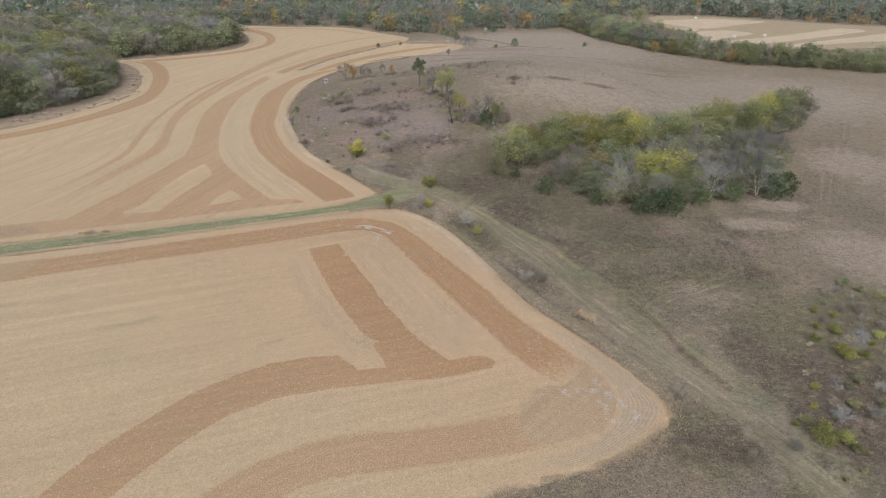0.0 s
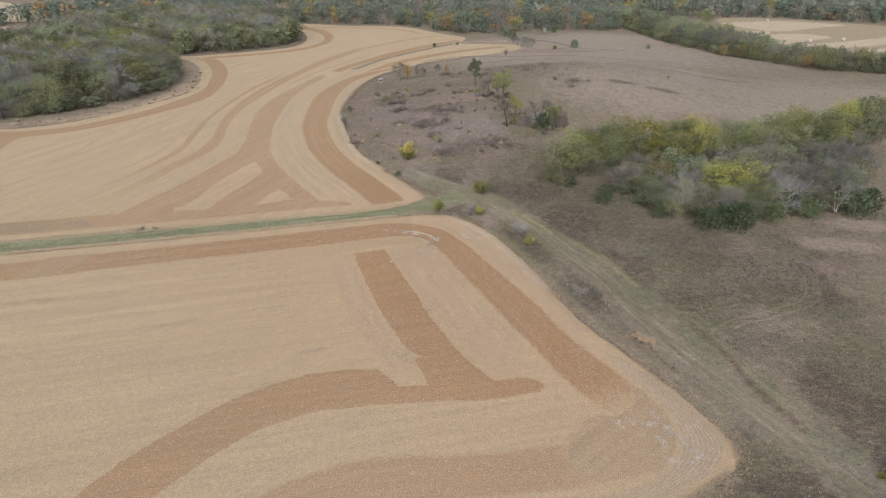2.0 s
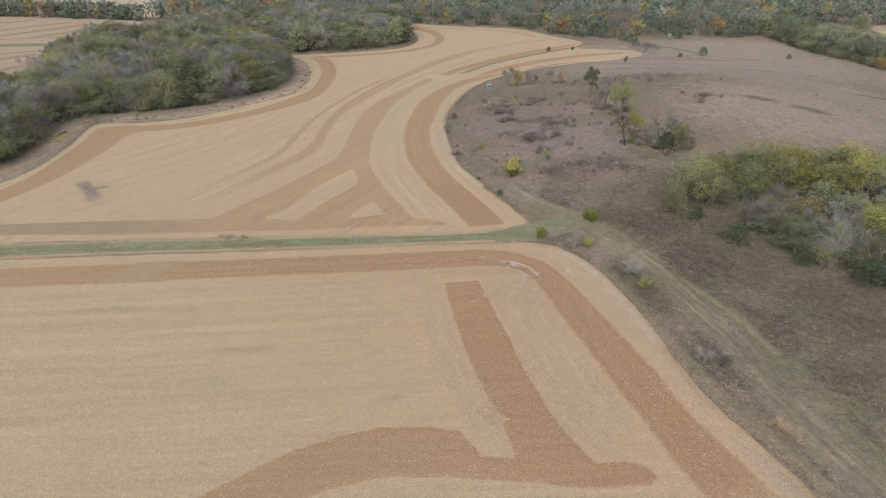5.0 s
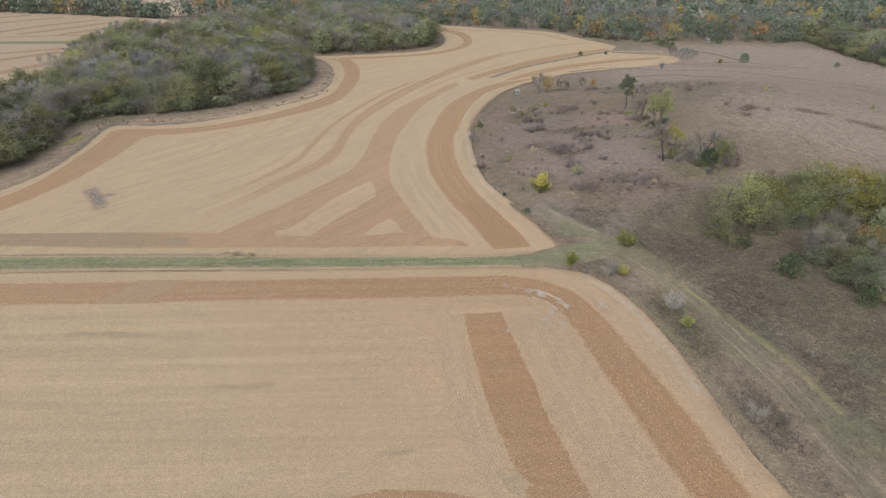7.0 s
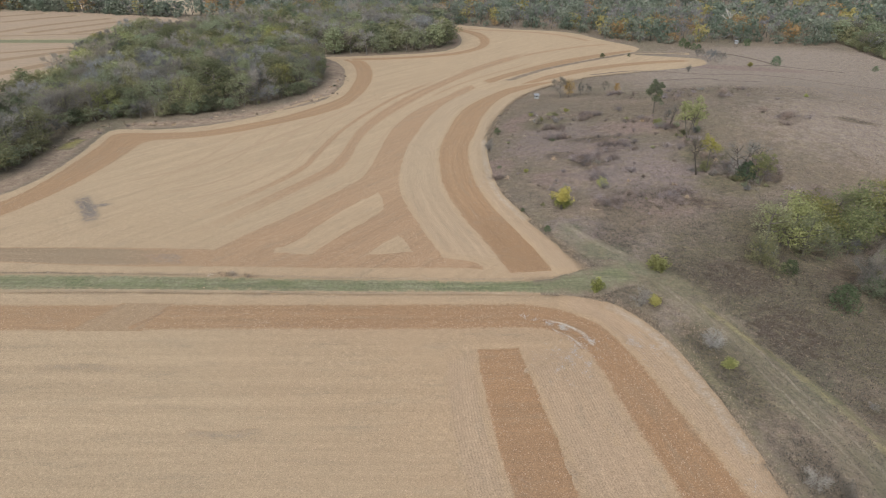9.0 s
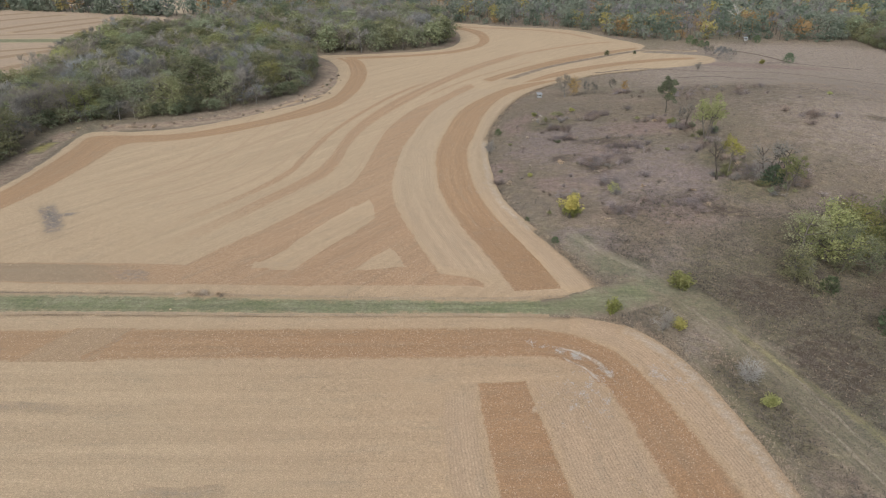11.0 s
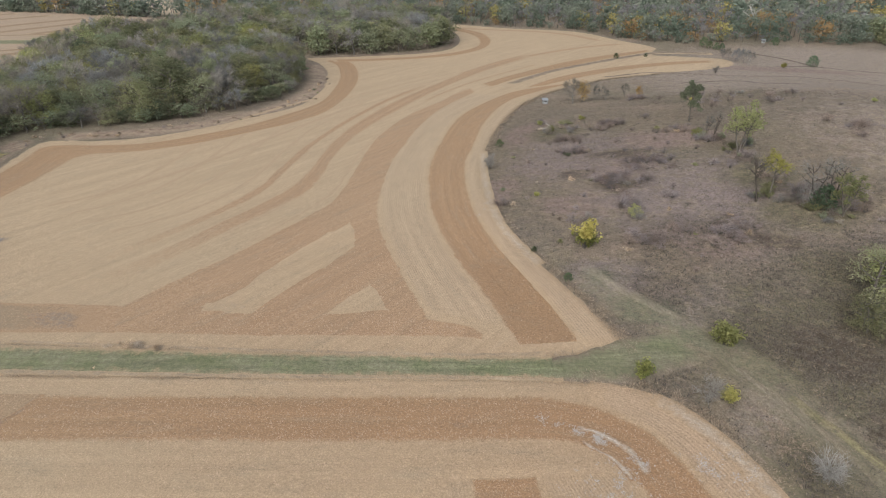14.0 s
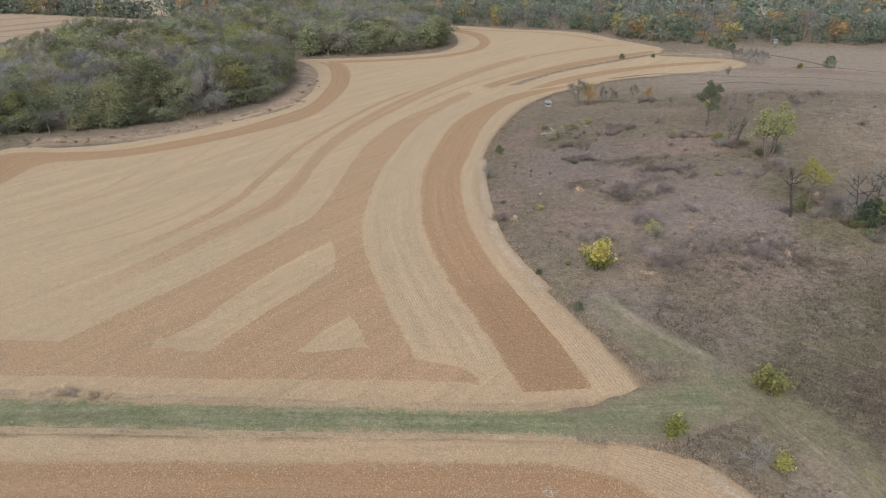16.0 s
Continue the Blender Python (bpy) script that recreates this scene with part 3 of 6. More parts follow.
# ---- the near field, south of the grass lane ----
SOUTH = [(-230, 57), (-111.5, 97.3), (-74, 110.2), (-36.5, 122.3), (-20, 126.6), (-12.5, 126.9), (-6, 123.6), (0, 116.6), (5, 108.7), (9.2, 99.8), (14.7, 89.2),
         (19.6, 82.5), (24, 76.4), (28, 71), (30.5, 66.2), (30.8, 62.2), (28.1, 58.7), (24.5, 55.8), (20.5, 53.4), (14.7, 51.2), (6.5, 48.4), (-20, 40), (-90, 8), (-230, -60)]
south = area("field_south", SOUTH, LIGHT_STUBBLE, 0.12, turn=19.0, rag=0.5, fringe=1.7)
tagged(south, "harvested crop field of pale straw stubble with brown strips", "field", kind="structure")
ribbon("stubble_strip", [(-180, 68), (-107.5, 94.1), (-71.4, 106.7), (-35.2, 118.9), (-24, 122.2), (-18.5, 122.8), (-13, 121.2), (-7, 115.8), (1, 104.3), (7.2, 95), (10.8, 88.3), (15.7, 80.9), (18, 78.2), (21.3, 73.6), (23.6, 70)],
       [(-177, 61), (-99.7, 88), (-66.1, 100.2), (-35, 110.8), (-24.3, 114.8), (-19, 116), (-15.2, 115.3), (-11.9, 111.8), (-5.5, 100.9), (1.2, 89.4), (6.6, 80.8), (9.8, 75.0), (13.9, 69.9), (17.1, 66.5)],
       DARK_STUBBLE, 0.16, south, "brown stubble strip bending round the field corner", ends=(1, 0.4))
area("stubble_fork", bend(
    [(-49.4, 36), (-47.8, 42), (-46.2, 47.3), (-45.3, 50.4), (-43.0, 54.9), (-39.6, 59.9), (-35.6, 65.0), (-31.3, 68.9), (-26.4, 72.0), (-20.9, 73.9), (-15.9, 74.5)],
    [(-15.9, 74.5), (-12.4, 71.1)], [(-12.4, 71.1), (-8.6, 71.8)],
    [(-8.6, 71.8), (-12.0, 77.9), (-16.8, 85.7), (-21.1, 93.7), (-24.5, 100.8), (-27.9, 108.5)],
    [(-27.9, 108.5), (-24.8, 109.8), (-21.9, 111.0)],
    [(-21.9, 111.0), (-18.7, 105.2), (-13.1, 94.8), (-8.3, 85.8), (-3.7, 78.7), (0.8, 73.6)],
    [(0.8, 73.6), (3.8, 74.6), (6.4, 74.6)], [(6.4, 74.6), (8.0, 73.2), (7.2, 71.7)],
    [(7.2, 71.7), (1.3, 69.5), (-6.8, 68.1), (-13.1, 66.9), (-19.2, 65.5), (-23.5, 64.0), (-28.6, 60.6), (-32.3, 56.3), (-34.8, 52.3), (-37.6, 47.5), (-40.4, 42), (-42.6, 36)],
    [(-42.6, 36), (-49.4, 36)]),
     DARK_STUBBLE, 0.175, south, "brown stubble strip that curves and forks up the field", 19.0, 0.12, curve=False)
ribbon("stubble_strip", [(-31.5, 41), (-28.3, 47.6), (-26.4, 49.9), (-23.9, 52.5), (-19.8, 55.3), (-16.0, 57.3), (-10.4, 58.6), (-4.6, 59.3), (1.3, 60.4), (6.6, 61.8), (12.0, 63.3), (15.6, 64.5)],
       [(-21, 41), (-17.3, 47.8), (-12.0, 50.5), (-5.4, 51.6), (1.3, 52.9), (6.2, 53.9), (11.8, 55.3), (17.3, 57.6)],
       MID_STUBBLE, 0.16, south, "tan stubble strip curving across the field", ends=(1, 0.4))
ribbon("stubble_strip", [(-88.5, 92.3), (-87.9, 95.4), (-87.2, 98.6), (-86.3, 101.5)], [(-77.4, 96.3), (-77.6, 99.0), (-77.8, 101.7), (-78.0, 104.3)], GAP_STUBBLE, 0.172, south, "lighter stubble crossing a brown strip", ends=(0, 0))
area("stubble_strip", [(13.4, 67.6), (17.0, 69.4), (20.6, 74.6), (23.8, 71.0), (25.2, 66.6), (24.4, 62.4), (21.4, 58.6), (16.6, 56.6), (11.0, 55.0), (8.6, 59.4), (9.6, 63.8)], CORNER_STUBBLE, 0.178, south, "dull tan stubble in the field corner", 45.0, 0.6, fringe=2.6)
# pale strips whose drilled rows show
ribbon("stubble_strip", [(-18.5, 122.8), (-13, 121.2), (-7, 115.8), (1, 104.3), (7.2, 95), (10.8, 88.3), (15.7, 80.9), (19.4, 75.8), (24.5, 69)],
       [(-19, 126.4), (-11.5, 126.3), (-5.7, 123), (0, 116.2), (5, 108.3), (9.2, 99.3), (14.7, 88.7), (19.6, 82), (27.6, 71)],
       ROW_STUBBLE, 0.15, south, "pale stubble strip with visible rows")
ribbon("stubble_strip", [(-21.6, 111.3), (-15.9, 100.3), (-8.4, 87.1), (-3.3, 79.6), (1.2, 73.4)], [(-14, 113.8), (-11.9, 111.8), (-5.5, 100.9), (1.2, 89.4), (6.6, 80.8)],
       ROW_STUBBLE, 0.15, south, "pale stubble strip with visible rows")
ribbon("stubble_strip", [(-32, 106.6), (-28, 96.2), (-22.3, 85.4), (-17.5, 77.8), (-13.8, 73)], [(-27.8, 108.3), (-23.5, 98.1), (-18.1, 87.7), (-13.3, 80), (-9.4, 73.4)],
       ROW_STUBBLE, 0.15, south, "pale stubble strip with visible rows")
ribbon("stubble_strip", [(15.5, 86.8), (19.6, 81.2), (24, 75.2), (27.6, 70.2), (29.8, 65.8), (30, 62.4), (27.5, 59.4), (24, 56.6), (20, 54.3), (14.2, 52.1), (6, 49.4)],
       [(13.2, 85.4), (16.6, 80), (20.2, 75.0), (23.0, 70.4), (23.8, 66.4), (23.6, 63.6), (22.6, 61.4), (21, 59.2), (18.6, 57.0), (13, 54.8), (5, 52.0)],
       TURN_STUBBLE, 0.19, south, "pale stubble turning strip with curved rows", ends=(0.3, 0.2))

# ---- the far field, north of the lane ----
NORTH = [(-14.5, 133.0), (-22.1, 142.3), (-27, 147.6), (-32.9, 154), (-38, 161.3), (-44.1, 171.4), (-49.6, 184.8), (-54.3, 205.4), (-56.6, 227.1), (-56.2, 250), (-50.6, 270.9), (-37.9, 292.6),
         (-17.3, 311.6), (-2.5, 323.8), (6, 336.6), (2.5, 349), (-14, 350.6), (-26, 352), (-25, 370), (-43.7, 388), (-61.7, 405.6), (-79.5, 410.9), (-103, 410.7), (-142.5, 416), (-122.6, 381.9),
         (-113.2, 357.1), (-111.5, 338.6), (-119.4, 325.9), (-142.8, 310.6), (-161, 301), (-151.6, 292.6), (-140, 279.1), (-128.9, 258.2), (-122.9, 239.8), (-122.6, 227.3), (-128.8, 212.8), (-135.2, 198.8), (-143.1, 188.5), (-153.6, 181.8)]
NORTH_WEST = [(-164.5, 176.9), (-156, 157.5), (-150.5, 142), (-149, 129), (-152, 105), (-156, 84.5), (-118, 101), (-81.3, 112.6), (-57.5, 119), (-34.5, 125.6), (-22, 129.8)]
north = area("field_north", NORTH + NORTH_WEST, LIGHT_STUBBLE, 0.12, turn=70.0, rag=0.5, fringe=1.7)
tagged(north, "harvested crop field of pale straw stubble with curving brown strips", "field", kind="structure")


def north_strip(left, right, material=DARK_STUBBLE, lift=0.16, label="brown stubble strip following the field's curve"):
    return ribbon("stubble_strip", left, right, material, lift, north, label)


# along the wood
north_strip([(-147, 112), (-145.2, 127.2), (-147, 137.8), (-152.2, 153), (-157, 165), (-161, 174.6), (-149.9, 179.2), (-138.7, 184.6), (-131.1, 194.1), (-124, 206.4), (-120, 220.6), (-117.7, 234.3), (-122.1, 251.8), (-130.1, 271.7), (-141.5, 289.8), (-151.6, 298)],
            [(-139, 108), (-137.2, 119.6), (-137.3, 137), (-141, 155.7), (-143.5, 164), (-144.5, 172), (-134.1, 179.2), (-125.9, 188.2), (-119, 199.8), (-112.2, 214.1), (-109.6, 226.9), (-113.2, 246.6), (-119.4, 265.7), (-127.9, 282.9), (-138, 296.8), (-149, 302)])
north_strip([(-150, 300.5), (-131, 310), (-116.9, 319.8), (-106.8, 332.5), (-102.1, 349), (-107.2, 369.4), (-117.9, 385.4), (-132, 396)],
            [(-146, 296), (-131, 303), (-115, 313.5), (-102.9, 326), (-97, 345.4), (-100, 367.5), (-111.7, 390.6), (-131, 404.8)], lift=0.17)
# narrow double strip down the middle
ribbon("stubble_strip", [(-100, 119), (-97.4, 122.7), (-94.0, 130.1), (-91.5, 139.9), (-89.2, 152.1), (-86.9, 167.0), (-88.2, 179.5), (-92.3, 194.2), (-95.3, 210.0), (-96.4, 225.8), (-96.0, 245.7), (-93.0, 268.4), (-86.6, 307.3), (-73.4, 346.6)],
       [(-92.6, 120), (-91.5, 123.3), (-88.7, 130.5), (-87.6, 135.4), (-85.5, 147.2), (-82.6, 160.6), (-81.4, 167.0), (-83.0, 176.6), (-86.7, 188.3), (-89.5, 202.2), (-90.4, 217.1), (-89.8, 234.5), (-88.2, 259.5), (-82.4, 295.1), (-70.2, 337.4)],
       MID_STUBBLE, 0.16, north, "brown stubble strip winding down the field", rag=0.3, ends=(0.1, 0.2))
ribbon("stubble_strip", [(-101, 124), (-99.5, 129.8), (-97.7, 140.1), (-94.8, 151.1), (-93.2, 166.6), (-95.5, 178.4), (-98.3, 192.4), (-99.5, 204.5), (-100.4, 222.7), (-99.5, 248.6), (-94.3, 275.8)],
       [(-99.2, 123), (-97.7, 128.1), (-95.3, 137.5), (-92.6, 148.4), (-90.2, 163.4), (-91.9, 175.0), (-94.6, 188.3), (-96.9, 200.6), (-97.9, 218.3), (-97.2, 243.4), (-92.4, 270.0)],
       MID_STUBBLE, 0.163, north, "narrow tan stubble strip", rag=0.35, ends=(0.1, 0.2))
band("stubble_strip", [(-87, 246), (-84.2, 264), (-78.9, 284), (-66, 318)], 2.2, MID_STUBBLE, 0.16, north, "narrow brown stubble strip", 0.35, False)
band("stubble_strip", [(-122, 150), (-116, 168), (-113, 185), (-110, 202), (-107, 222), (-104, 240)], 2.2, FAINT_STUBBLE, 0.16, north, "narrow tan stubble strip", 0.5, False)
# broad fork of brown
area("stubble_fork", bend(
    [(-78.7, 268), (-80.6, 262), (-82.4, 247.5), (-85.4, 229.0), (-84.7, 208.7), (-80.7, 190.8), (-76.8, 176.5), (-74.6, 166.5), (-75.0, 160.1), (-76.8, 151.7), (-79.6, 139.5), (-82.6, 129.8), (-84.4, 122.4)],
    [(-84.4, 122.4), (-93.9, 119.7), (-105.6, 116.0), (-127, 108.6), (-141, 104.2)], [(-141, 104.2), (-139, 98.6)],
    [(-139, 98.6), (-121, 104.2), (-94.7, 111.5), (-87.4, 114.0), (-80.3, 116.5), (-72.7, 118.7), (-65.4, 120.9), (-51.1, 125.4), (-38.5, 129.2), (-33.2, 130.2)],
    [(-33.2, 130.2), (-33.4, 131.6), (-35.2, 132.7)], [(-35.2, 132.7), (-38.0, 132.9), (-41.4, 132.7)],
    [(-41.4, 132.7), (-47.3, 140.0), (-52.5, 146.6), (-57.7, 153.6), (-62.7, 162.0), (-66.9, 172.4), (-70.9, 185.2), (-73.1, 194.8), (-76.7, 216.1), (-78.2, 235), (-77.3, 248), (-75.4, 263.0)], [(-75.4, 263), (-78.7, 268)]),
     MID_STUBBLE, 0.165, north, "brown stubble strip that forks towards the lane", 70.0, 0.15, curve=False)
ribbon("stubble_strip", [(-141, 104.0), (-127, 108.4), (-105.6, 115.8), (-93.9, 119.4), (-85, 122)], [(-139, 98.8), (-121, 104.4), (-100, 110.0), (-87.4, 114.2), (-80.3, 116.6)], DULL_STRIP, 0.185, north, "dull grey-brown stubble strip beside the lane", rag=0.2, ends=(1, 0.1))
# pale wedges left between
area("stubble_wedge", bend([(-74.1, 125.2), (-71.6, 131.0), (-71.3, 136.4), (-70.2, 144.6), (-68.0, 153.6), (-66.6, 158.2)], [(-66.6, 158.2), (-64.2, 156.1), (-60.2, 149.2)],
                           [(-60.2, 149.2), (-62.1, 140.1), (-64.0, 132.4), (-64.9, 126.2)], [(-64.9, 126.2), (-68.5, 124.9), (-74.1, 125.2)]),
     WEDGE_STUBBLE, 0.18, north, "pale wedge of stubble between brown strips", 70.0, 0.2, curve=False)
area("stubble_wedge", bend([(-56.2, 128.6), (-55.4, 133.5), (-53.4, 139.3)], [(-53.4, 139.3), (-51.3, 138.0), (-46.8, 133.0)], [(-46.8, 133.0), (-51.9, 130.2), (-56.2, 128.6)]), WEDGE_STUBBLE, 0.18, north, "pale triangle of stubble between brown strips", 70.0, 0.2, curve=False)
# along the pasture
north_strip([(-56.9, 276.2), (-64.8, 264.2), (-69.4, 244.5), (-70.5, 228.4), (-67.6, 208.4), (-63.5, 189.4), (-57.2, 172.7), (-52.6, 163.0), (-47.6, 155.2), (-41.4, 146.6), (-35.3, 139.2), (-30.6, 133.0), (-27.8, 129.3)],
            [(-44.6, 288.3), (-55.3, 268.5), (-61.5, 251.6), (-61, 226.9), (-57.6, 206), (-54.9, 190.5), (-49.0, 174.4), (-43.4, 163.6), (-35.6, 151.9), (-29.3, 144.0), (-24.1, 137.6), (-20.6, 132.8)])
north_strip([(-74.3, 262), (-78.5, 249.2), (-80, 229.3), (-77.5, 208.6), (-73.5, 191), (-68.7, 175.9), (-63.4, 164.3), (-58.1, 154.9), (-49.2, 142.4), (-41, 133.1)],
            [(-65.5, 262), (-69.4, 244.5), (-70.5, 228.4), (-67.6, 208.4), (-63.5, 189.4), (-57.2, 172.7), (-52.6, 163.0), (-47.6, 155.2), (-41.4, 146.6), (-35.3, 139.2), (-30.6, 133.0)], ROW_STUBBLE, 0.15, "pale stubble strip with visible rows")
north_strip([(-61.5, 251.6), (-61, 226.9), (-57.6, 206), (-54.9, 190.5), (-49.0, 174.4), (-43.4, 163.6), (-35.6, 151.9), (-29.3, 144.0), (-24.1, 137.6), (-20.6, 132.8)],
            [(-56.7, 250), (-57, 227.1), (-54.7, 205.4), (-50, 184.8), (-44.5, 171.4), (-38.4, 161.3), (-33.2, 154), (-27.4, 147.6), (-22.5, 142.3), (-15.4, 133.4)], ROW_STUBBLE, 0.15, "pale stubble strip with visible rows")
ribbon("damp_straw", [(-44, 150.5), (-38, 143.4), (-33, 137), (-28.4, 130.8)], [(-38.4, 155), (-32, 147), (-26.6, 140.4), (-21.6, 133.4)], DAMP_STRAW, 0.172, north, "darker damp end of a brown strip", soft=True, across=9, ends=(0.1, 1))
band("tyre_mark", [(-38, 147.5), (-33.5, 142), (-29, 136.2)], 0.7, DAMP_STRAW, 0.178, north, "dark tyre mark in the stubble")
band("bleached_edge", [(-54, 200), (-50, 187), (-46.5, 177.5), (-43, 169), (-39.3, 162.0), (-35, 156), (-30, 150.5)], 2.0, BLEACHED, 0.21, north, "bleached straw along the field edge")
for away in (-9.0, -17.0, -25.0, -33.0):
    band("stubble_line", [(-97.9 + away * 0.9, 138 - away * 0.2), (-90 + away * 0.95, 152 - away * 0.1), (-88 + away, 170), (-93 + away, 193.5), (-95.5 + away, 213.9), (-91.1 + 0.9 * away, 240), (-84.2 + 0.7 * away, 270), (-78 + 0.5 * away, 295)], 1.5, FAINT_STUBBLE, 0.15, north, "faint tan line in the stubble", 0.4, False)
for away in (4.6, 10.5):
    band("stubble_line", [(-90 + away, 147.5 - 0.4 * away), (-87.6 + away, 158.6), (-87.5 + away, 172.1), (-93 + away, 193.5), (-95.5 + away, 213.9), (-91.1 + 0.8 * away, 238.9), (-84.2 + 0.4 * away, 267.6)], 1.2, FAINT_STUBBLE, 0.15, north, "faint tan line in the stubble", 0.4, False)
# at the far end
north_strip([(-77.6, 273.8), (-71.9, 291.6), (-58.1, 323.3), (-43.8, 344.6), (-27, 364)], [(-72.7, 270), (-67.1, 287.8), (-55.6, 310), (-42.5, 334), (-26, 359)], lift=0.17)
north_strip([(-62, 272), (-53.4, 296.5), (-36.9, 319.7), (-17.8, 336.2), (-1.7, 345)], [(-56.9, 276.2), (-48.6, 290.6), (-34.2, 311.3), (-17.6, 328), (0, 340.1)], lift=0.17)
band("stubble_strip", [(-90, 288), (-85.1, 301.4), (-71.8, 336.2), (-53.1, 363.7), (-37.7, 377)], 4.0, MID_STUBBLE, 0.16, north, "narrow tan stubble strip", 0.5, False)
band("stubble_strip", [(-135, 403), (-110, 402), (-85, 402), (-66, 395), (-50, 381)], 4.5, MID_STUBBLE, 0.16, north, "narrow tan stubble strip", 0.5, False)

# ---- the grass lane, track and worn ground ----
lane = ribbon("grass_lane", [(-200, 72.2), (-118, 100.9), (-81.4, 112.8), (-57.7, 119.6), (-46.2, 123.2), (-34.7, 126.1), (-28, 128.2), (-24.2, 129.6)],
              [(-198, 65.4), (-109.8, 97.2), (-76.6, 108.2), (-55, 115.3), (-44.2, 118.9), (-33.5, 122.2), (-27, 124.1), (-22.9, 125.2)], GREEN_LANE, 0.20, None, soft=True, rag=0.12, across=9, ends=(1, 0))
tagged(lane, "strip of short green grass between the fields", "grass lane", kind="structure")
green_end = ribbon("grass_clearing", [(-24.4, 129.55), (-21.5, 131.2), (-18.8, 133.6), (-15.4, 136.6), (-11.5, 139.0), (-8.0, 139.5)], [(-23.1, 125.15), (-19.8, 125.9), (-16.4, 126.8), (-12, 128.8), (-8.8, 131.6), (-5.5, 134.5)], GREEN_END, 0.195, None, soft=True, rag=0.7, across=11, ends=(0, 1))
tagged(green_end, "rounded patch of short green grass", "grass patch", kind="structure")
TRACK = [(-9, 139.6), (-3.6, 135.3), (5.6, 125.4), (13.3, 113.6), (19.4, 104.2), (22.4, 96.2), (26.0, 88.0), (29.2, 81.6), (31.7, 77.7), (33.9, 73.6), (36.6, 69.1), (39.0, 65.1), (41.0, 60.8), (42.9, 56.8), (44.4, 52.7), (47.4, 44), (51, 33)]
verge = band("track_verge", TRACK, 7.0, TRACK_VERGE, 0.10, None, rag=0.6, across=9)
tagged(verge, "streaky pale grass along the farm track", "track verge", kind="structure")
for side in (1.3, -1.0):
    track = band("farm_track", [(x + side, y + 0.45 * side) for x, y in TRACK], 1.5, PALE_TRACK, 0.113, None, rag=0.35)
    tagged(track, "worn pale wheel track through the pasture", "track", "farm track", "structure")
RUTS = [[(33.4, 81.2), (34.5, 86.9), (38.2, 91.4), (45.9, 95.3), (54, 100.5), (56.5, 108.3), (56.7, 113.1)], [(88.2, 134), (98.5, 152.5), (122.8, 187.3), (135.4, 213.4), (137.8, 237.3)]]
for rut in RUTS:
    for side in (-0.9, 0.9):
        tagged(band("wheel_rut", [(x + side, y - side * 0.5) for x, y in rut], 0.7, RUT_GRASS, 0.11, None), "faint wheel rut in the dry grass", "wheel rut", "wheel ruts", "structure")
for n, (line, width, mat, label) in enumerate((
    ([(1, 131.5), (6.6, 125.9), (10.3, 122.2), (14.2, 117.7), (17.3, 114.6), (21.0, 110.0), (25, 102), (29, 93.5), (32.4, 87)], 2.2, STRAW_VERGE, "line of yellowed grass beside the track"),
    ([(24, 103), (29.5, 92), (34, 83.5), (38, 77), (42, 69.5), (45, 62), (47.5, 54)], 5.0, OLIVE_PATCH, "thin green grass beside the track"),
    ([(-24, 149), (-18, 144.5), (-12, 140), (-4, 137), (3, 131)], 6.0, GREEN_PATCH, "thin green grass at the end of the lane"),
    ([(-3, 122), (4, 113), (10, 101), (16, 90), (22, 82), (29, 74), (33, 66)], 2.6, OLIVE_PATCH, "green weeds along the field edge"),
    ([(25, 76.2), (27.6, 72.2), (29.9, 68.2), (31.4, 65)], 3.2, GREEN_PATCH, "grey-green grass by the field corner"),
    ([(40.5, 68.8), (42.8, 65.2), (45, 61), (47.5, 56), (50, 51)], 4.5, GREEN_PATCH, "green weeds beside the track"),
    ([(30.9, 91.8), (33.6, 86.0), (35.6, 80.5), (36.6, 76.3), (38.0, 72.6), (39.8, 68.8), (42, 64.5)], 2.4, BROWN_BANK, "russet weeds beside the track"),
    ([(-24, 152), (-17, 146), (-9, 141)], 2.5, PALE_TRACK, "flattened pale grass"),
)):
    tagged(band("weed_strip", line, width, mat, 0.19 if mat is DITCH_WEEDS else 0.12 + 0.006 * n, None, rag=0.5), label, "weed strip", kind="structure")
for n, (line, width, mat, label) in enumerate((
    ([(-68, 277), (-58.6, 303.8), (-45.8, 326.1), (-34, 344), (-24.5, 356), (-12, 360), (0, 361)], 5.0, DITCH_WEEDS, "dark weedy ditch"),
    ([(8, 366), (15.5, 365), (21.3, 360), (27.2, 353.5), (32, 345.5), (36, 341)], 2.2, GULLY, "dark eroded gully in the pasture"),
    ([(20, 336), (24.2, 337.5), (33.3, 340.7), (42.3, 337.3), (58, 333)], 1.6, GULLY, "dark eroded gully in the pasture"),
    ([(-14, 287), (-6.4, 290.6), (4.9, 294.4), (11.7, 286.5), (24, 284)], 1.8, GULLY, "dark eroded gully in the pasture"),
    ([(-39, 297), (-21.7, 311), (5.6, 309), (27.5, 311.5), (52, 296), (77, 293)], 2.2, BROWN_BANK, "dark weedy gully"),
)):
    tagged(band("weed_strip", line, width, mat, 0.19 if mat is DITCH_WEEDS else 0.15 + 0.006 * n, None, rag=0.7), label, "weed strip", kind="structure")
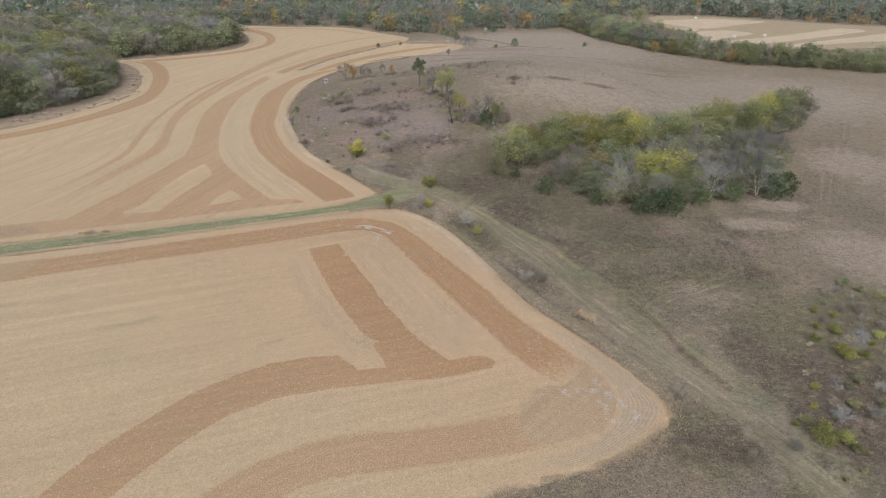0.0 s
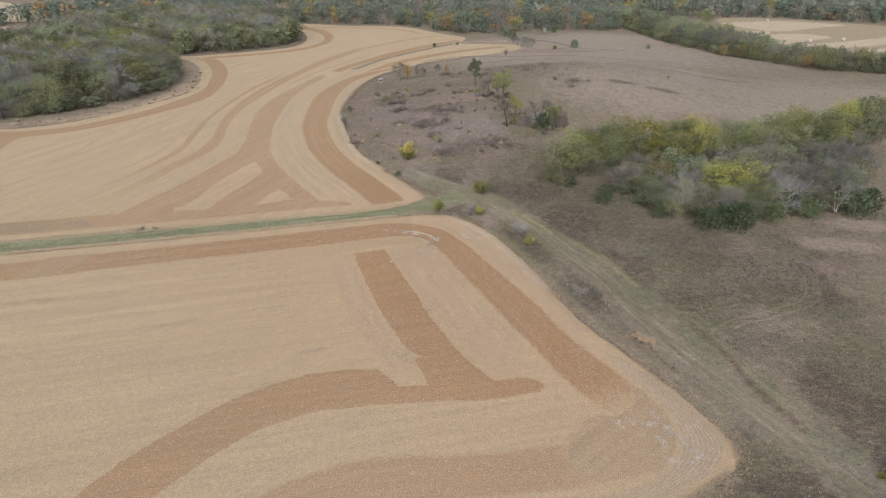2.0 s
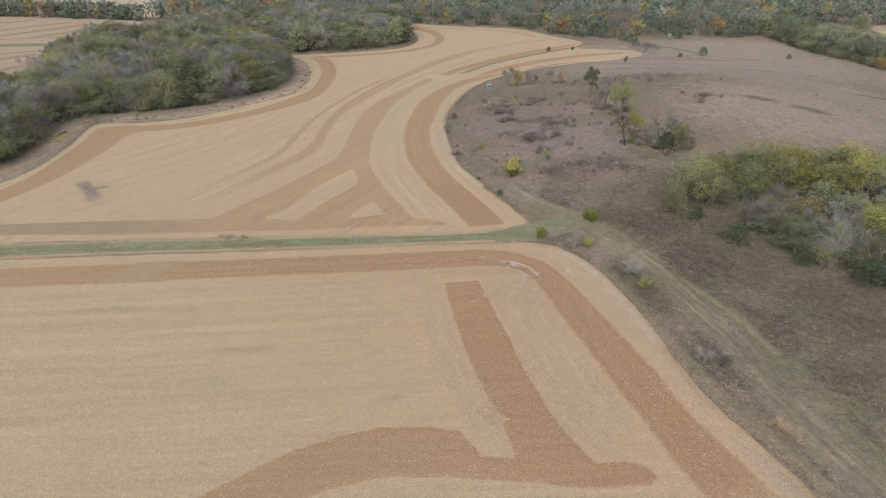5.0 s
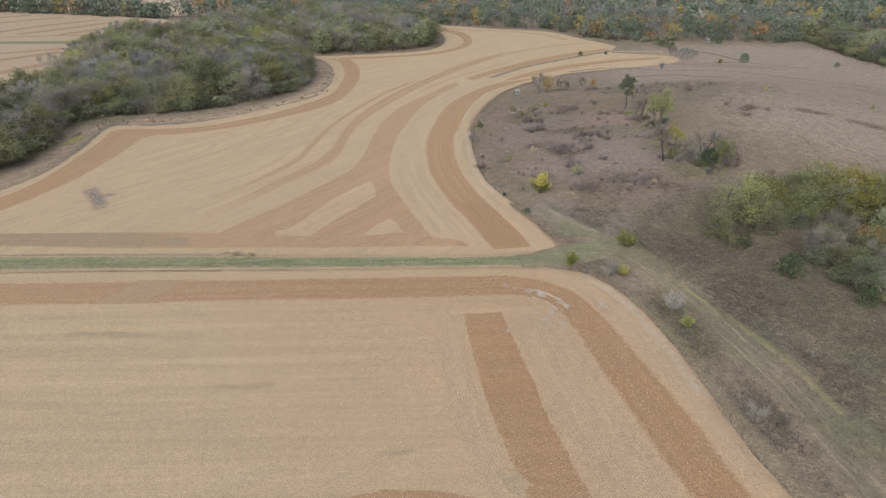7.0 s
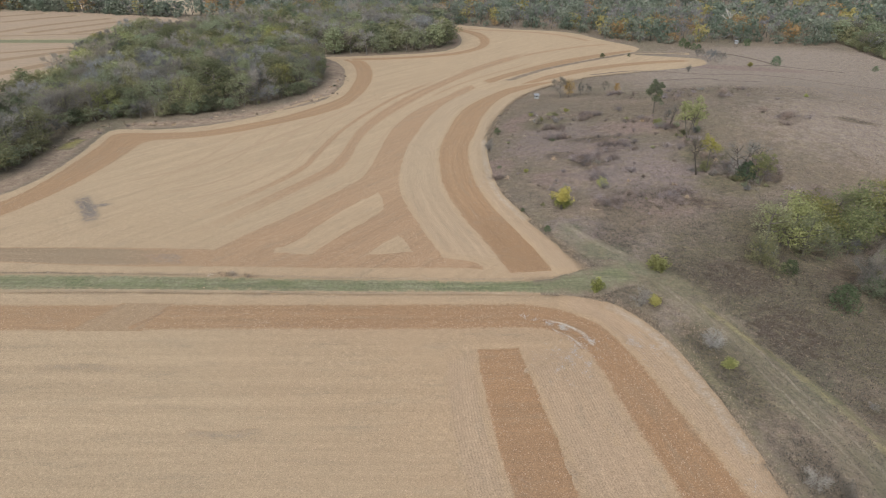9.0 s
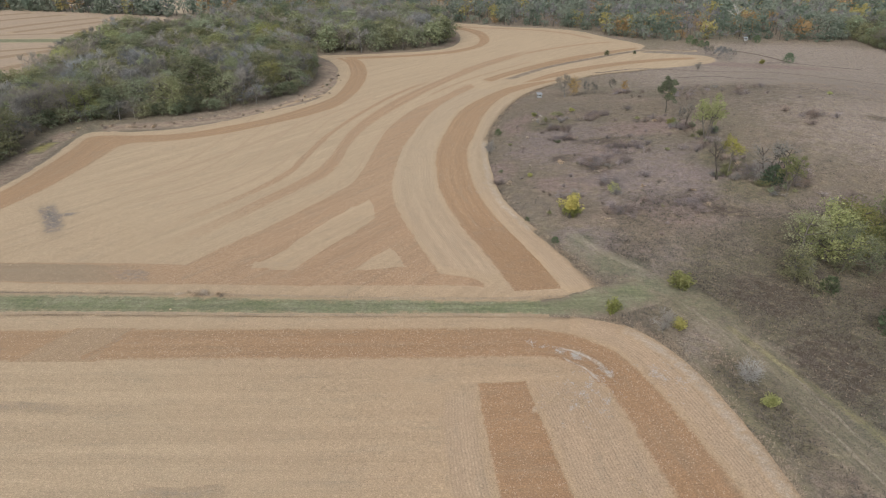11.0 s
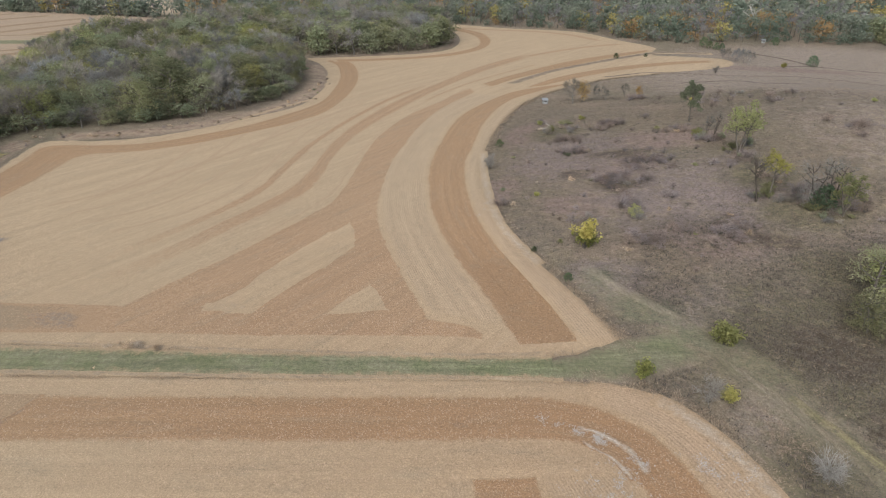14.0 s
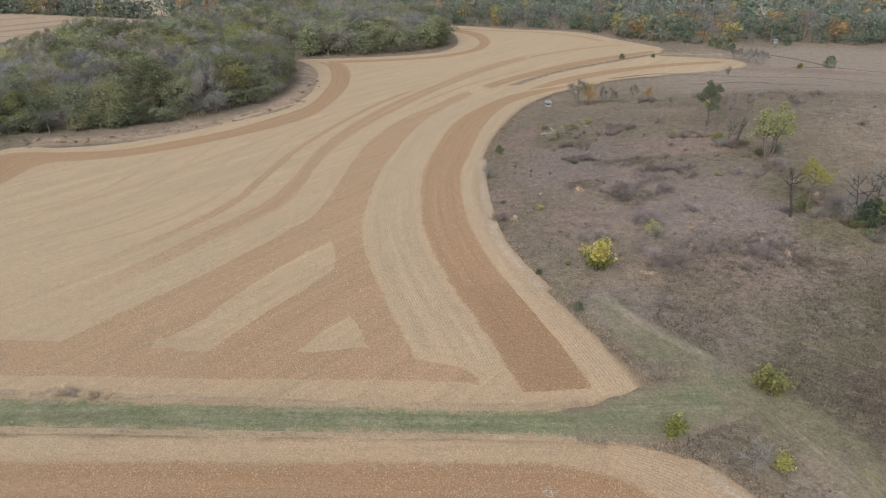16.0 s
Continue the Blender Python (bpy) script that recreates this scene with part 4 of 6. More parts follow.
for x, y, rx, ry, mat, label in (
    (-71, 192, 2.4, 1.2, GREY_STAIN, "grey washed soil patch in the stubble"),
    (-12.6, 77.6, 2.2, 1.6, GREY_STAIN, "grey washed soil patch in the stubble"), (-90.5, 116.4, 4.6, 1.7, DULL_STAIN, "grey washed soil patch in the stubble"),
   ):
    ring = [(x + rx * math.cos(a) * (1 + 0.25 * math.sin(3 * a + x)), y + ry * math.sin(a) * (1 + 0.3 * math.cos(2 * a + y))) for a in np.linspace(0, 2 * math.pi, 14)[:-1]]
    tagged(area("soil_patch", ring, mat, 0.20, south if y < 110 else north, label, rag=0.15, soft=0.5 * min(rx, ry), cell=0.8, fringe=0.3))
for line, width in (([(-131, 134.6), (-127, 131.8), (-123.2, 129.4), (-119.4, 126.6), (-114.6, 121.4)], 4.4), ([(-119.5, 133.4), (-121.8, 131.6), (-125, 128.8)], 2.6)):
    band("soil_patch", line, width, DARK_STAIN, 0.14, north, "dark washed soil patch in the stubble", 0.5, ends=(0.6, 0.6))
for line, width, field, lift in (([(-68.5, 178.5), (-64.5, 180), (-61, 180.8)], 1.6, north, 0.165), ([(-73, 125.6), (-69.5, 127.0), (-66, 127.2)], 2.2, north, 0.195), ([(-56.5, 80.6), (-52, 82), (-47.5, 84.2)], 1.6, south, 0.14),
                                 ([(-29.4, 76.8), (-27, 77.5), (-24.6, 78.6)], 1.2, south, 0.14), ([(-18.6, 108.0), (-16.8, 109.2), (-14.4, 108.4)], 1.3, south, 0.17), ([(-85, 84), (-79, 86.6), (-72, 88)], 1.8, south, 0.14), ([(-23.5, 104.7), (-22.2, 104.3), (-20.1, 105.6), (-18.6, 108.4)], 0.8, south, 0.175)):
    band("soil_patch", line, width, GREY_STAIN, lift, field, "grey washed soil patch in the stubble", 0.25, ends=(0.5, 0.5))
for x, y, dx, dy, width in ((-12, 92, 2.4, -3.6, 1.3), (-8.4, 99.4, 2.0, -3.4, 1.0), (-4.6, 84.6, 3.0, -4.4, 1.4), (-2.2, 93.0, 1.6, -2.6, 0.9)):
    band("soil_patch", [(x, y), (x + 0.5 * dx + 0.4, y + 0.5 * dy), (x + dx, y + dy)], width, GREY_STAIN, 0.165, south, "grey washed soil patch between the rows", 0.3, ends=(0.5, 0.5))
for x, y, dx, dy, width in ((3.4, 92.4, 1.6, -1.6, 1.1), (8.6, 83.0, 1.8, -2.0, 1.2), (13.6, 76.6, 2.0, -2.4, 1.2), (-16.6, 88.0, 1.2, -2.2, 1.0), (-77.9, 102.9, -1.7, -6.8, 1.0), (-60, 104.6, 3.5, 1.0, 0.9), (-33, 114.4, 3.0, 1.0, 0.8)):
    band("soil_patch", [(x, y), (x + 0.5 * dx + 0.3, y + 0.5 * dy), (x + dx, y + dy)], width, BROWN_STAIN, 0.19, south, "grey washed soil patch in a brown strip", 0.3, ends=(0.5, 0.5))
band("chaff_line", [(-19.5, 118.6), (-16.3, 118.2), (-13.6, 116.6), (-11.6, 114.2)], 1.0, WHITE_CHAFF, 0.23, south, "curved line of bleached chaff", 0.4)
band("chaff_line", [(-18.5, 116.8), (-15.5, 115.6), (-13, 113.2)], 0.6, WHITE_CHAFF, 0.23, south, "curved line of bleached chaff", 0.4)
band("bleached_edge", [(-12, 125.6), (-5.4, 121.6), (0.6, 113.6), (5.0, 106), (8.6, 98.4)], 2.4, BLEACHED, 0.21, south, "bleached straw along the field edge")
for edge in ([(-120, 93.2), (-90, 104.4), (-60, 114.0), (-30, 123.4), (-22, 125.6)], [(-92, 110.4), (-60, 119.4), (-33, 127.0), (-24, 130.2)]):
    tagged(band("straw_edge", edge, 0.8, STRAW_EDGE, 0.215, None, rag=0.25, ends=(1, 0.15)), "flattened straw along the lane", "straw", kind="structure")
tagged(band("weed_strip", [(-166, 181), (-154, 187.5), (-141, 197), (-133, 209), (-127, 224), (-126.5, 240), (-131, 256), (-142, 277), (-155, 292)], 9.5, TAN_PATCH, 0.10, None, rag=0.6), "brown weeds between wood and field", "weed strip", kind="structure")
tagged(band("weed_strip", [(-171, 178), (-162, 158), (-155, 142), (-153, 128), (-156, 105)], 9.0, TAN_PATCH, 0.10, None, rag=0.6), "pale weeds between wood and field", "weed strip", kind="structure")
tagged(band("weed_strip", [(-158, 303), (-140, 313), (-121, 327), (-114, 340), (-116, 358), (-126, 382), (-142, 414)], 5.0, RUSSET_PATCH, 0.10, None, rag=0.6), "brown weeds between wood and field", "weed strip", kind="structure")

tagged(band("weed_strip", [(-162.5, 157), (-163.8, 160.5), (-165.4, 164.5), (-166.8, 168.5)], 5.5, YELLOW_WEEDS, 0.16, None, rag=0.6, across=9), "patch of yellow weeds beside the wood", "weed strip", kind="structure")

# ---- fields beyond the woods ----
west = tagged(area("field_west", [(-620, 300), (-467, 386), (-325, 391), (-285, 345), (-225, 250), (-200, 190), (-215, 150), (-420, 140), (-620, 180)], WEST_STUBBLE, 0.12, turn=40.0, cell=40.0),
              "far harvested field of pale stubble with brown strips", "field", kind="structure")
for line, width in (([(-312, 225), (-300, 249), (-294.5, 262), (-288, 279)], 9.0), ([(-277, 205), (-273.2, 227), (-271.4, 245), (-268, 268)], 9.0), ([(-254, 222), (-256.1, 235.9), (-259.1, 247.6), (-260.2, 262)], 7.0),
                    ([(-345, 240), (-330, 252), (-316.3, 262), (-304, 275.4), (-288, 287)], 6.0), ([(-400, 284), (-363.7, 300.2), (-337.2, 314.4), (-308, 327)], 5.0), ([(-382, 304), (-381.3, 314.6), (-379.8, 336.4), (-373.6, 356.4), (-364, 378)], 9.0),
                    ([(-363, 310), (-353.4, 341.7), (-345, 376)], 9.0), ([(-338, 316), (-330.6, 343.9), (-328, 380)], 9.0), ([(-420, 338), (-409.9, 362.6), (-398, 384)], 9.0), ([(-309, 332), (-309, 350), (-306, 372)], 8.0), ([(-460, 330), (-446, 360), (-430, 386)], 9.0)):
    band("stubble_strip", line, width, WEST_STRIP, 0.18, west, "brown stubble strip", 0.5, False)
band("grass_strip", [(-560, 196), (-430, 256), (-358, 283), (-321.7, 295), (-299.3, 302), (-270, 312)], 14.0, GREEN_LANE, 0.2, west, "green grass waterway")
tagged(area("field_far", [(-640, 402), (-345, 404), (-335, 470), (-640, 600)], HAY_STUBBLE, 0.12, cell=60.0), "distant pale harvested field behind a tree line", "field", kind="structure")
east = tagged(area("field_east", [(136, 458), (175, 466), (276, 419), (420, 400), (420, 290), (245, 340), (164, 328), (128, 340), (134, 390)], DULL_HAY, 0.12, turn=10.0, cell=40.0),
              "distant hay field cut in pale and dull strips", "field", kind="structure")
for strip in ([(133.7, 439), (150, 448), (175.2, 453.3), (195, 447), (207.4, 437.9), (185, 424), (159.1, 408.1), (144.6, 418.3)], [(143.8, 391.6), (156, 398), (168.5, 400.0), (178.5, 388.2), (163, 376), (148.5, 365.8), (138.1, 366.6)],
              [(133.7, 357.7), (150, 363), (176.8, 373.3), (208, 391), (240.4, 409.5), (251.2, 399.7), (228, 384), (203.1, 370.2), (180, 358), (159.9, 349.4), (145, 342), (131.3, 336.4)],
              [(160.8, 336.2), (185, 352), (212.8, 366.9), (235, 378), (262.0, 391.5), (330, 398), (330, 376), (250, 364), (215, 356), (185.9, 343.7)], [(134.9, 407.7), (144, 409), (152.7, 408.0), (148.0, 398.0), (140, 396), (133.1, 397.7)]):
    area("hay_strip", strip, HAY_STUBBLE, 0.18, east, "pale cut hay strip", 30.0, 0.6, 12.0)

# ---- trees ----
def tubes(segments, sides=4):
    """Tapered limbs as one set of triangles."""
    verts, faces = [], []
    for p, q, r0, r1 in segments:
        d = (q - p) / (np.linalg.norm(q - p) + 1e-9)
        u = np.cross(d, (0.3, 0.9, 0.1) if abs(d[2]) > 0.8 else (0, 0, 1))
        u /= np.linalg.norm(u)
        w = np.cross(d, u)
        base = len(verts)
        for c, r in ((p, r0), (q, r1)):
            for k in range(sides):
                a = 2 * math.pi * k / sides
                verts.append(c + r * (math.cos(a) * u + math.sin(a) * w))
        for k in range(sides):
            a, b = base + k, base + (k + 1) % sides
            faces += [(a, b, b + sides), (a, b + sides, a + sides)]
    return np.array(verts), np.array(faces)


def limbs(rng, height, spread, low, mains=7, stems=1, fine=0):
    """A trunk with limbs, boughs and tips, for a crown of that height and width."""
    segs, tips = [], []
    thick = (0.022 if low < 0.35 or stems == 1 else 0.034) * height + 0.04
    for s in range(stems):
        lean = rng.normal(0, 0.05 if stems == 1 else 0.22, 2) if stems < 3 else 0.23 * np.array([math.cos(2.1 * s + 0.4), math.sin(2.1 * s + 0.4)])
        foot = np.array([rng.normal(0, 0.15) if stems > 1 else 0, rng.normal(0, 0.15) if stems > 1 else 0, -0.3])
        p, r = foot, thick / stems**0.5
        spine = [p]
        for k in range(5):
            q = foot + np.array([lean[0] * height * (k + 1) / 5 + rng.normal(0, 0.12), lean[1] * height * (k + 1) / 5 + rng.normal(0, 0.12), 0.3 + height * 0.80 * (k + 1) / 5])
            segs.append((p, q, r, r * 0.78))
            p, r = q, r * 0.78
            spine.append(p)
        tips.append(p)
        for m in range(mains):
            f = low + (0.95 - low) * (m + rng.random()) / mains
            at = f * 5
            i = min(4, int(at))
            start = spine[i] + (spine[i + 1] - spine[i]) * (at - i)
            a = 2.4 * m + rng.random() * 1.2
            reach = spread / 2 * (0.6 + 0.45 * rng.random()) * (1.0 - 0.5 * max(0, f - 0.45) * 2)
            end = start + np.array([math.cos(a) * reach, math.sin(a) * reach, reach * (0.3 + 0.6 * rng.random())])
            mid = (start + end) / 2 + np.array([0, 0, -0.06 * reach]) + rng.normal(0, 0.12, 3)
            r1 = thick * 0.42 / stems**0.5
            segs += [(start, mid, r1, r1 * 0.7), (mid, end, r1 * 0.7, r1 * 0.35)]
            tips.append(end)
            for b in range(5):
                base = start + (end - start) * (0.3 + 0.7 * rng.random())
                far = reach * (0.3 + 0.3 * rng.random())
                d = (end - mid) / np.linalg.norm(end - mid) + rng.normal(0, 0.75, 3) + (0, 0, 0.3)
                tip = base + d / np.linalg.norm(d) * far
                segs.append((base, tip, r1 * 0.38, r1 * 0.12))
                tips.append(tip)
                for c in range(fine):
                    from_here = base + (tip - base) * (0.4 + 0.6 * rng.random())
                    d2 = d / np.linalg.norm(d) + rng.normal(0, 0.6, 3) + (0, 0, 0.3)
                    end2 = from_here + d2 / np.linalg.norm(d2) * far * (0.4 + 0.35 * rng.random())
                    segs.append((from_here, end2, r1 * 0.17, r1 * 0.05))
                    tips.append(end2)
    return segs, np.array(tips)


def leaves(rng, centres, count, blob, size):
    """Small folded leaf sprays in lumps round the centres, two triangles each, shaded as part of their lump."""
    pick = rng.integers(0, len(centres), count)
    core = centres.mean(0)
    d = rng.normal(0, 1, (count, 3))
    d = d / np.linalg.norm(d, axis=1)[:, None]
    c = centres[pick] + d * (blob * rng.random((count, 1)) ** 0.3) * (1, 1, 0.75)
    out = c - core
    out = 0.75 * d + 0.6 * out / (np.linalg.norm(out, axis=1)[:, None] + 1e-6) + rng.normal(0, 0.28, (count, 3)) + (0, 0, 0.12)
    out /= np.linalg.norm(out, axis=1)[:, None]
    a, b = rng.normal(0, 1, (2, count, 3))
    a[:, 2] *= 0.6
    a /= np.linalg.norm(a, axis=1)[:, None]
    b = np.cross(a, b)
    b /= np.linalg.norm(b, axis=1)[:, None]
    b *= np.where((np.cross(a, b) * out).sum(1) > 0, 1.0, -1.0)[:, None]
    s = size * (0.6 + 0.8 * rng.random((count, 1)))
    verts = np.stack([c - a * s, c - b * s * 0.55, c + a * s, c + b * s * 0.55], 1).reshape(-1, 3)
    k = np.arange(count)[:, None] * 4
    return verts, np.concatenate([k + (0, 1, 2), k + (0, 2, 3)]), np.repeat(out, 4, 0)


def twigs(rng, centres, count, length, width):
    """Fine bare twigs: long thin slivers fanning up and out from the limb tips."""
    c = centres[rng.integers(0, len(centres), count)]
    mid = centres.mean(0)
    out = (c - mid) / (np.linalg.norm(c - mid, axis=1)[:, None] + 1e-6)
    d = out * 0.7 + rng.normal(0, 0.55, (count, 3)) + (0, 0, 0.45)
    d /= np.linalg.norm(d, axis=1)[:, None]
    c = c + rng.normal(0, 0.22 * length, (count, 3))
    side = np.cross(d, rng.normal(0, 1, (count, 3)))
    side /= np.linalg.norm(side, axis=1)[:, None]
    face = out + rng.normal(0, 0.5, (count, 3)) + (0, 0, 0.3)
    face /= np.linalg.norm(face, axis=1)[:, None]
    side *= np.where((np.cross(side, d) * face).sum(1) > 0, 1.0, -1.0)[:, None]
    far = length * (0.5 + rng.random((count, 1)))
    verts = np.stack([c - side * width, c + side * width, c + d * far], 1).reshape(-1, 3)
    return verts, np.arange(count * 3).reshape(-1, 3), np.repeat(face, 3, 0)


def joined(*pieces):
    verts, faces, normals, at = [], [], [], 0
    for v, f, n in pieces:
        verts.append(v), faces.append(f + at), normals.append(n)
        at += len(v)
    return np.concatenate(verts), np.concatenate(faces), np.concatenate(normals)


def leafy(name, shape, material):
    return new(name, mesh_of(name, shape[0], shape[1], material))


TREE_KINDS = {
    # name, label, leaf, bark, share of leaves, crown start, stems
    "oak": ("oak_tree", "broad oak with dull green autumn leaves", OAK_LEAF, BARK, 1.0, 0.14, 1),
    "olive": ("hedge_tree", "spreading tree with thinning olive-green leaves", OLIVE_LEAF, BARK, 0.8, 0.10, 1),
    "yellow": ("yellow_tree", "small tree with bright yellow-green leaves", YELLOW_LEAF, BARK, 0.85, 0.10, 2),
    "gold": ("hedge_tree", "rounded tree with golden olive autumn leaves", GOLD_LEAF, BARK, 1.0, 0.08, 1),
    "orange": ("orange_tree", "small tree with rusty orange autumn leaves", ORANGE_LEAF, BARK, 0.7, 0.25, 1),
    "bare": ("bare_tree", "leafless grey tree with dense fine twigs", TWIG, GREY_BARK, 0.0, 0.25, 1),
    # the wood's bare trees, twig colour lightened to stand in for haze
    "ash": ("bare_tree", "leafless ash-grey tree with dense fine twigs", ASH_TWIG, GREY_BARK, 0.0, 0.25, 1),
    "pale": ("bare_tree", "leafless tree with bleached pale branches", PALE_TWIG, PALE_BARK, 0.0, 0.08, 3),
    "mixed": ("half_bare_tree", "half bare tree with few olive leaves", OLIVE_LEAF, BARK, 0.35, 0.12, 1),
    "vase": ("yellow_tree", "slender many-stemmed tree with yellow-green leaves on top", SAGE_LEAF, BARK, 0.70, 0.38, 3),
    "tall_oak": ("oak_tree", "slender oak with a thin olive-green crown", OLIVE_LEAF, BARK, 0.8, 0.36, 1),
    "gaunt": ("bare_tree", "leafless dark tree with open spreading limbs", TWIG, DARK_BARK, 0.0, 0.40, 2),
    "sparse": ("slender_tree", "slender upright tree with sparse yellow-green top leaves", YELLOW_LEAF, BARK, 0.35, 0.50, 1),
}


def crown_of(rng, kind, tips, height, spread, amount, leaf):
    """Leaf sprays in lumps round the limb tips and over a low uneven dome, with bare twigs between."""
    share = TREE_KINDS[kind][4]
    if share == 0:
        return twigs(rng, tips, int(amount * (0.55 if kind == "pale" else 0.85)), 0.09 * spread + 0.5, leaf * 0.15)
    lumps = rng.normal(0, 1, (58, 3))
    lumps /= np.linalg.norm(lumps, axis=1)[:, None]
    low = TREE_KINDS[kind][5]
    lumps = lumps * (0.38 * spread, 0.38 * spread, 0.43 * height) * (0.64 + 0.50 * rng.random((58, 1))) + (0, 0, (0.44 + low * 0.3) * height)
    if kind in ("sparse", "vase", "tall_oak"):
        centres, blob = tips[tips[:, 2] > 0.34 * height], 0.085 * spread + 0.3
    elif kind == "mixed":
        centres, blob = tips, 0.085 * spread + 0.3
    else:
        centres, blob = np.concatenate([lumps, tips[:: max(1, len(tips) // 12)]]), 0.132 * spread + 0.15
    full = leaves(rng, centres, int(amount * share), blob, leaf)
    if kind in ("oak", "olive", "gold", "yellow", "orange"):  # shaded inner foliage
        heart = centres.mean(0)
        full = joined(full, leaves(rng, heart + (centres - heart) * 0.72, int(amount * 0.10), blob * 0.8, leaf * 1.9))
    return joined(full, twigs(rng, tips, int(amount * (1.05 - share) * 0.6), 0.10 * spread + 0.4, leaf * 0.085))


def broad_tree(kind, height, spread, seed, amount=2600, leaf=0.215):
    """A broadleaf tree: an Empty at its foot with its trunk and its crown."""
    rng = np.random.default_rng(seed)
    name, label, leaf_mat, bark, share, low, stems = TREE_KINDS[kind]
    tree = tagged(new(name), label, "tree")
    segs, tips = limbs(rng, height, spread, low, 8 if stems == 1 else 6, stems, 3 if share == 0 else 0)
    if kind == "pale":
        segs = [(p, q, 0.85 * a, 1.2 * c) for p, q, a, c in segs]
    under(new("trunk", mesh_of("trunk", *tubes([s for s in segs if amount > 2000 or s[2] > (0.03 if share == 0 else 0.05)], 3 if share == 0 or amount < 1500 else 4), bark)), tree)
    under(leafy("crown", crown_of(rng, kind, tips, height, spread, amount, leaf), leaf_mat), tree)
    return tree


def cedar_crown(rng, height, spread, count, size):
    f = rng.random(count) ** 0.75
    lobes = 1 + 0.22 * rng.normal(0, 1, count)
    a = rng.random(count) * 2 * math.pi
    r = spread / 2 * (np.sin(np.pi * (0.12 + 0.88 * (1 - f)) * 0.62) ** 0.8) * lobes.clip(0.4, 1.35) * (1 + 0.18 * np.sin(3 * a + 9 * f))
    c = np.stack([r * np.cos(a), r * np.sin(a), 0.06 * height + 0.94 * height * f], 1)
    return leaves(rng, c, count, 0.18 * spread * 0.4 + 0.1, size)


def cedar(height, spread, seed, count=750, size=0.26):
    rng = np.random.default_rng(seed)
    tree = tagged(new("cedar_tree"), "dense dark green conical cedar", "tree")
    segs = [(np.array([0, 0, -0.3]), np.array([0, 0, height * 0.5]), 0.03 * height, 0.018 * height), (np.array([0, 0, height * 0.5]), np.array([0.05, 0, height * 0.93]), 0.018 * height, 0.004 * height)]
    under(new("trunk", mesh_of("trunk", *tubes(segs, 6), BARK)), tree)
    under(leafy("crown", cedar_crown(rng, height, spread, count, size), CEDAR_LEAF), tree)
    return tree


def shrub(name, label, material, height, spread, seed, count=700, size=0.2, bare=False, lower=None):
    """A low bush of many stems."""
    rng = np.random.default_rng(seed)
    bush = tagged(new(name), label, "bush")
    segs, tips = [], []
    for s in range(9):
        a, out = rng.random() * 2 * math.pi, rng.random() ** 0.6
        tip = np.array([math.cos(a) * out * spread * 0.42, math.sin(a) * out * spread * 0.42, height * (0.95 - 0.45 * out * out) * (0.55 + 0.45 * rng.random())])
        mid = tip * (0.42, 0.42, 0.5) + rng.normal(0, 0.05 * height, 3)
        foot = np.array([rng.normal(0, 0.1), rng.normal(0, 0.1), -0.15])
        segs += [(foot, mid, 0.016 * height + 0.01, 0.011 * height + 0.006), (mid, tip, 0.011 * height + 0.006, 0.004 * height)]
        tips += [tip, mid + (tip - mid) * 0.5, mid]
    tagged(under(new("woody_base", mesh_of("woody_base", *tubes(segs, 3), BARK)), bush), kind="stuff")
    tips = np.array(tips)
    tips = tips[tips[:, 2] > 0.18 * height]
    shape = twigs(rng, tips, count, 0.30 * height, 0.014) if bare else leaves(rng, tips, count, 0.20 * spread, size)
    shape[0][:, 2] = np.maximum(shape[0][:, 2], 0.02)
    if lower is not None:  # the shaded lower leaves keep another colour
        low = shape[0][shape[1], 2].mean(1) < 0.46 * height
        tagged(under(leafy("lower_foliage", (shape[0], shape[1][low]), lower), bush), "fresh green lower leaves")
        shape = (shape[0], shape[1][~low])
    under(leafy("foliage", shape, material), bush)
    return bush


STORE = {}


def plant(key, make, x, y, scale=1.0, turn=0.0, group="", tall=1.0):
    """Puts a tree of that stock on the land: the first is the stock itself, the others copies of it."""
    m = pose(x, y, float(hill(x, y)), 0, 0, turn) @ Matrix.Diagonal((scale, scale, scale * tall, 1))
    if key in STORE:
        ob = copy_thing(STORE[key], m)
        for gone in ("group",):
            if gone in ob:
                del ob[gone]
    else:
        ob = STORE[key] = make()
        ob.matrix_basis = Matrix()
        ob = copy_thing(ob, m)
    return tagged(ob, group=group)


def scatter(poly, gap, seed, keep=None):
    """Uneven points inside a polygon, about gap metres apart."""
    rng = np.random.default_rng(seed)
    (x0, y0), (x1, y1) = np.min(poly, 0), np.max(poly, 0)
    xs, ys = np.meshgrid(np.arange(x0, x1, gap), np.arange(y0, y1, gap * 0.87))
    xs[1::2] += gap / 2
    xs, ys = xs.ravel() + rng.normal(0, 0.22 * gap, xs.size), ys.ravel() + rng.normal(0, 0.22 * gap, ys.size)
    ok = inside(poly, xs, ys)
    return np.stack([xs[ok], ys[ok]], 1)


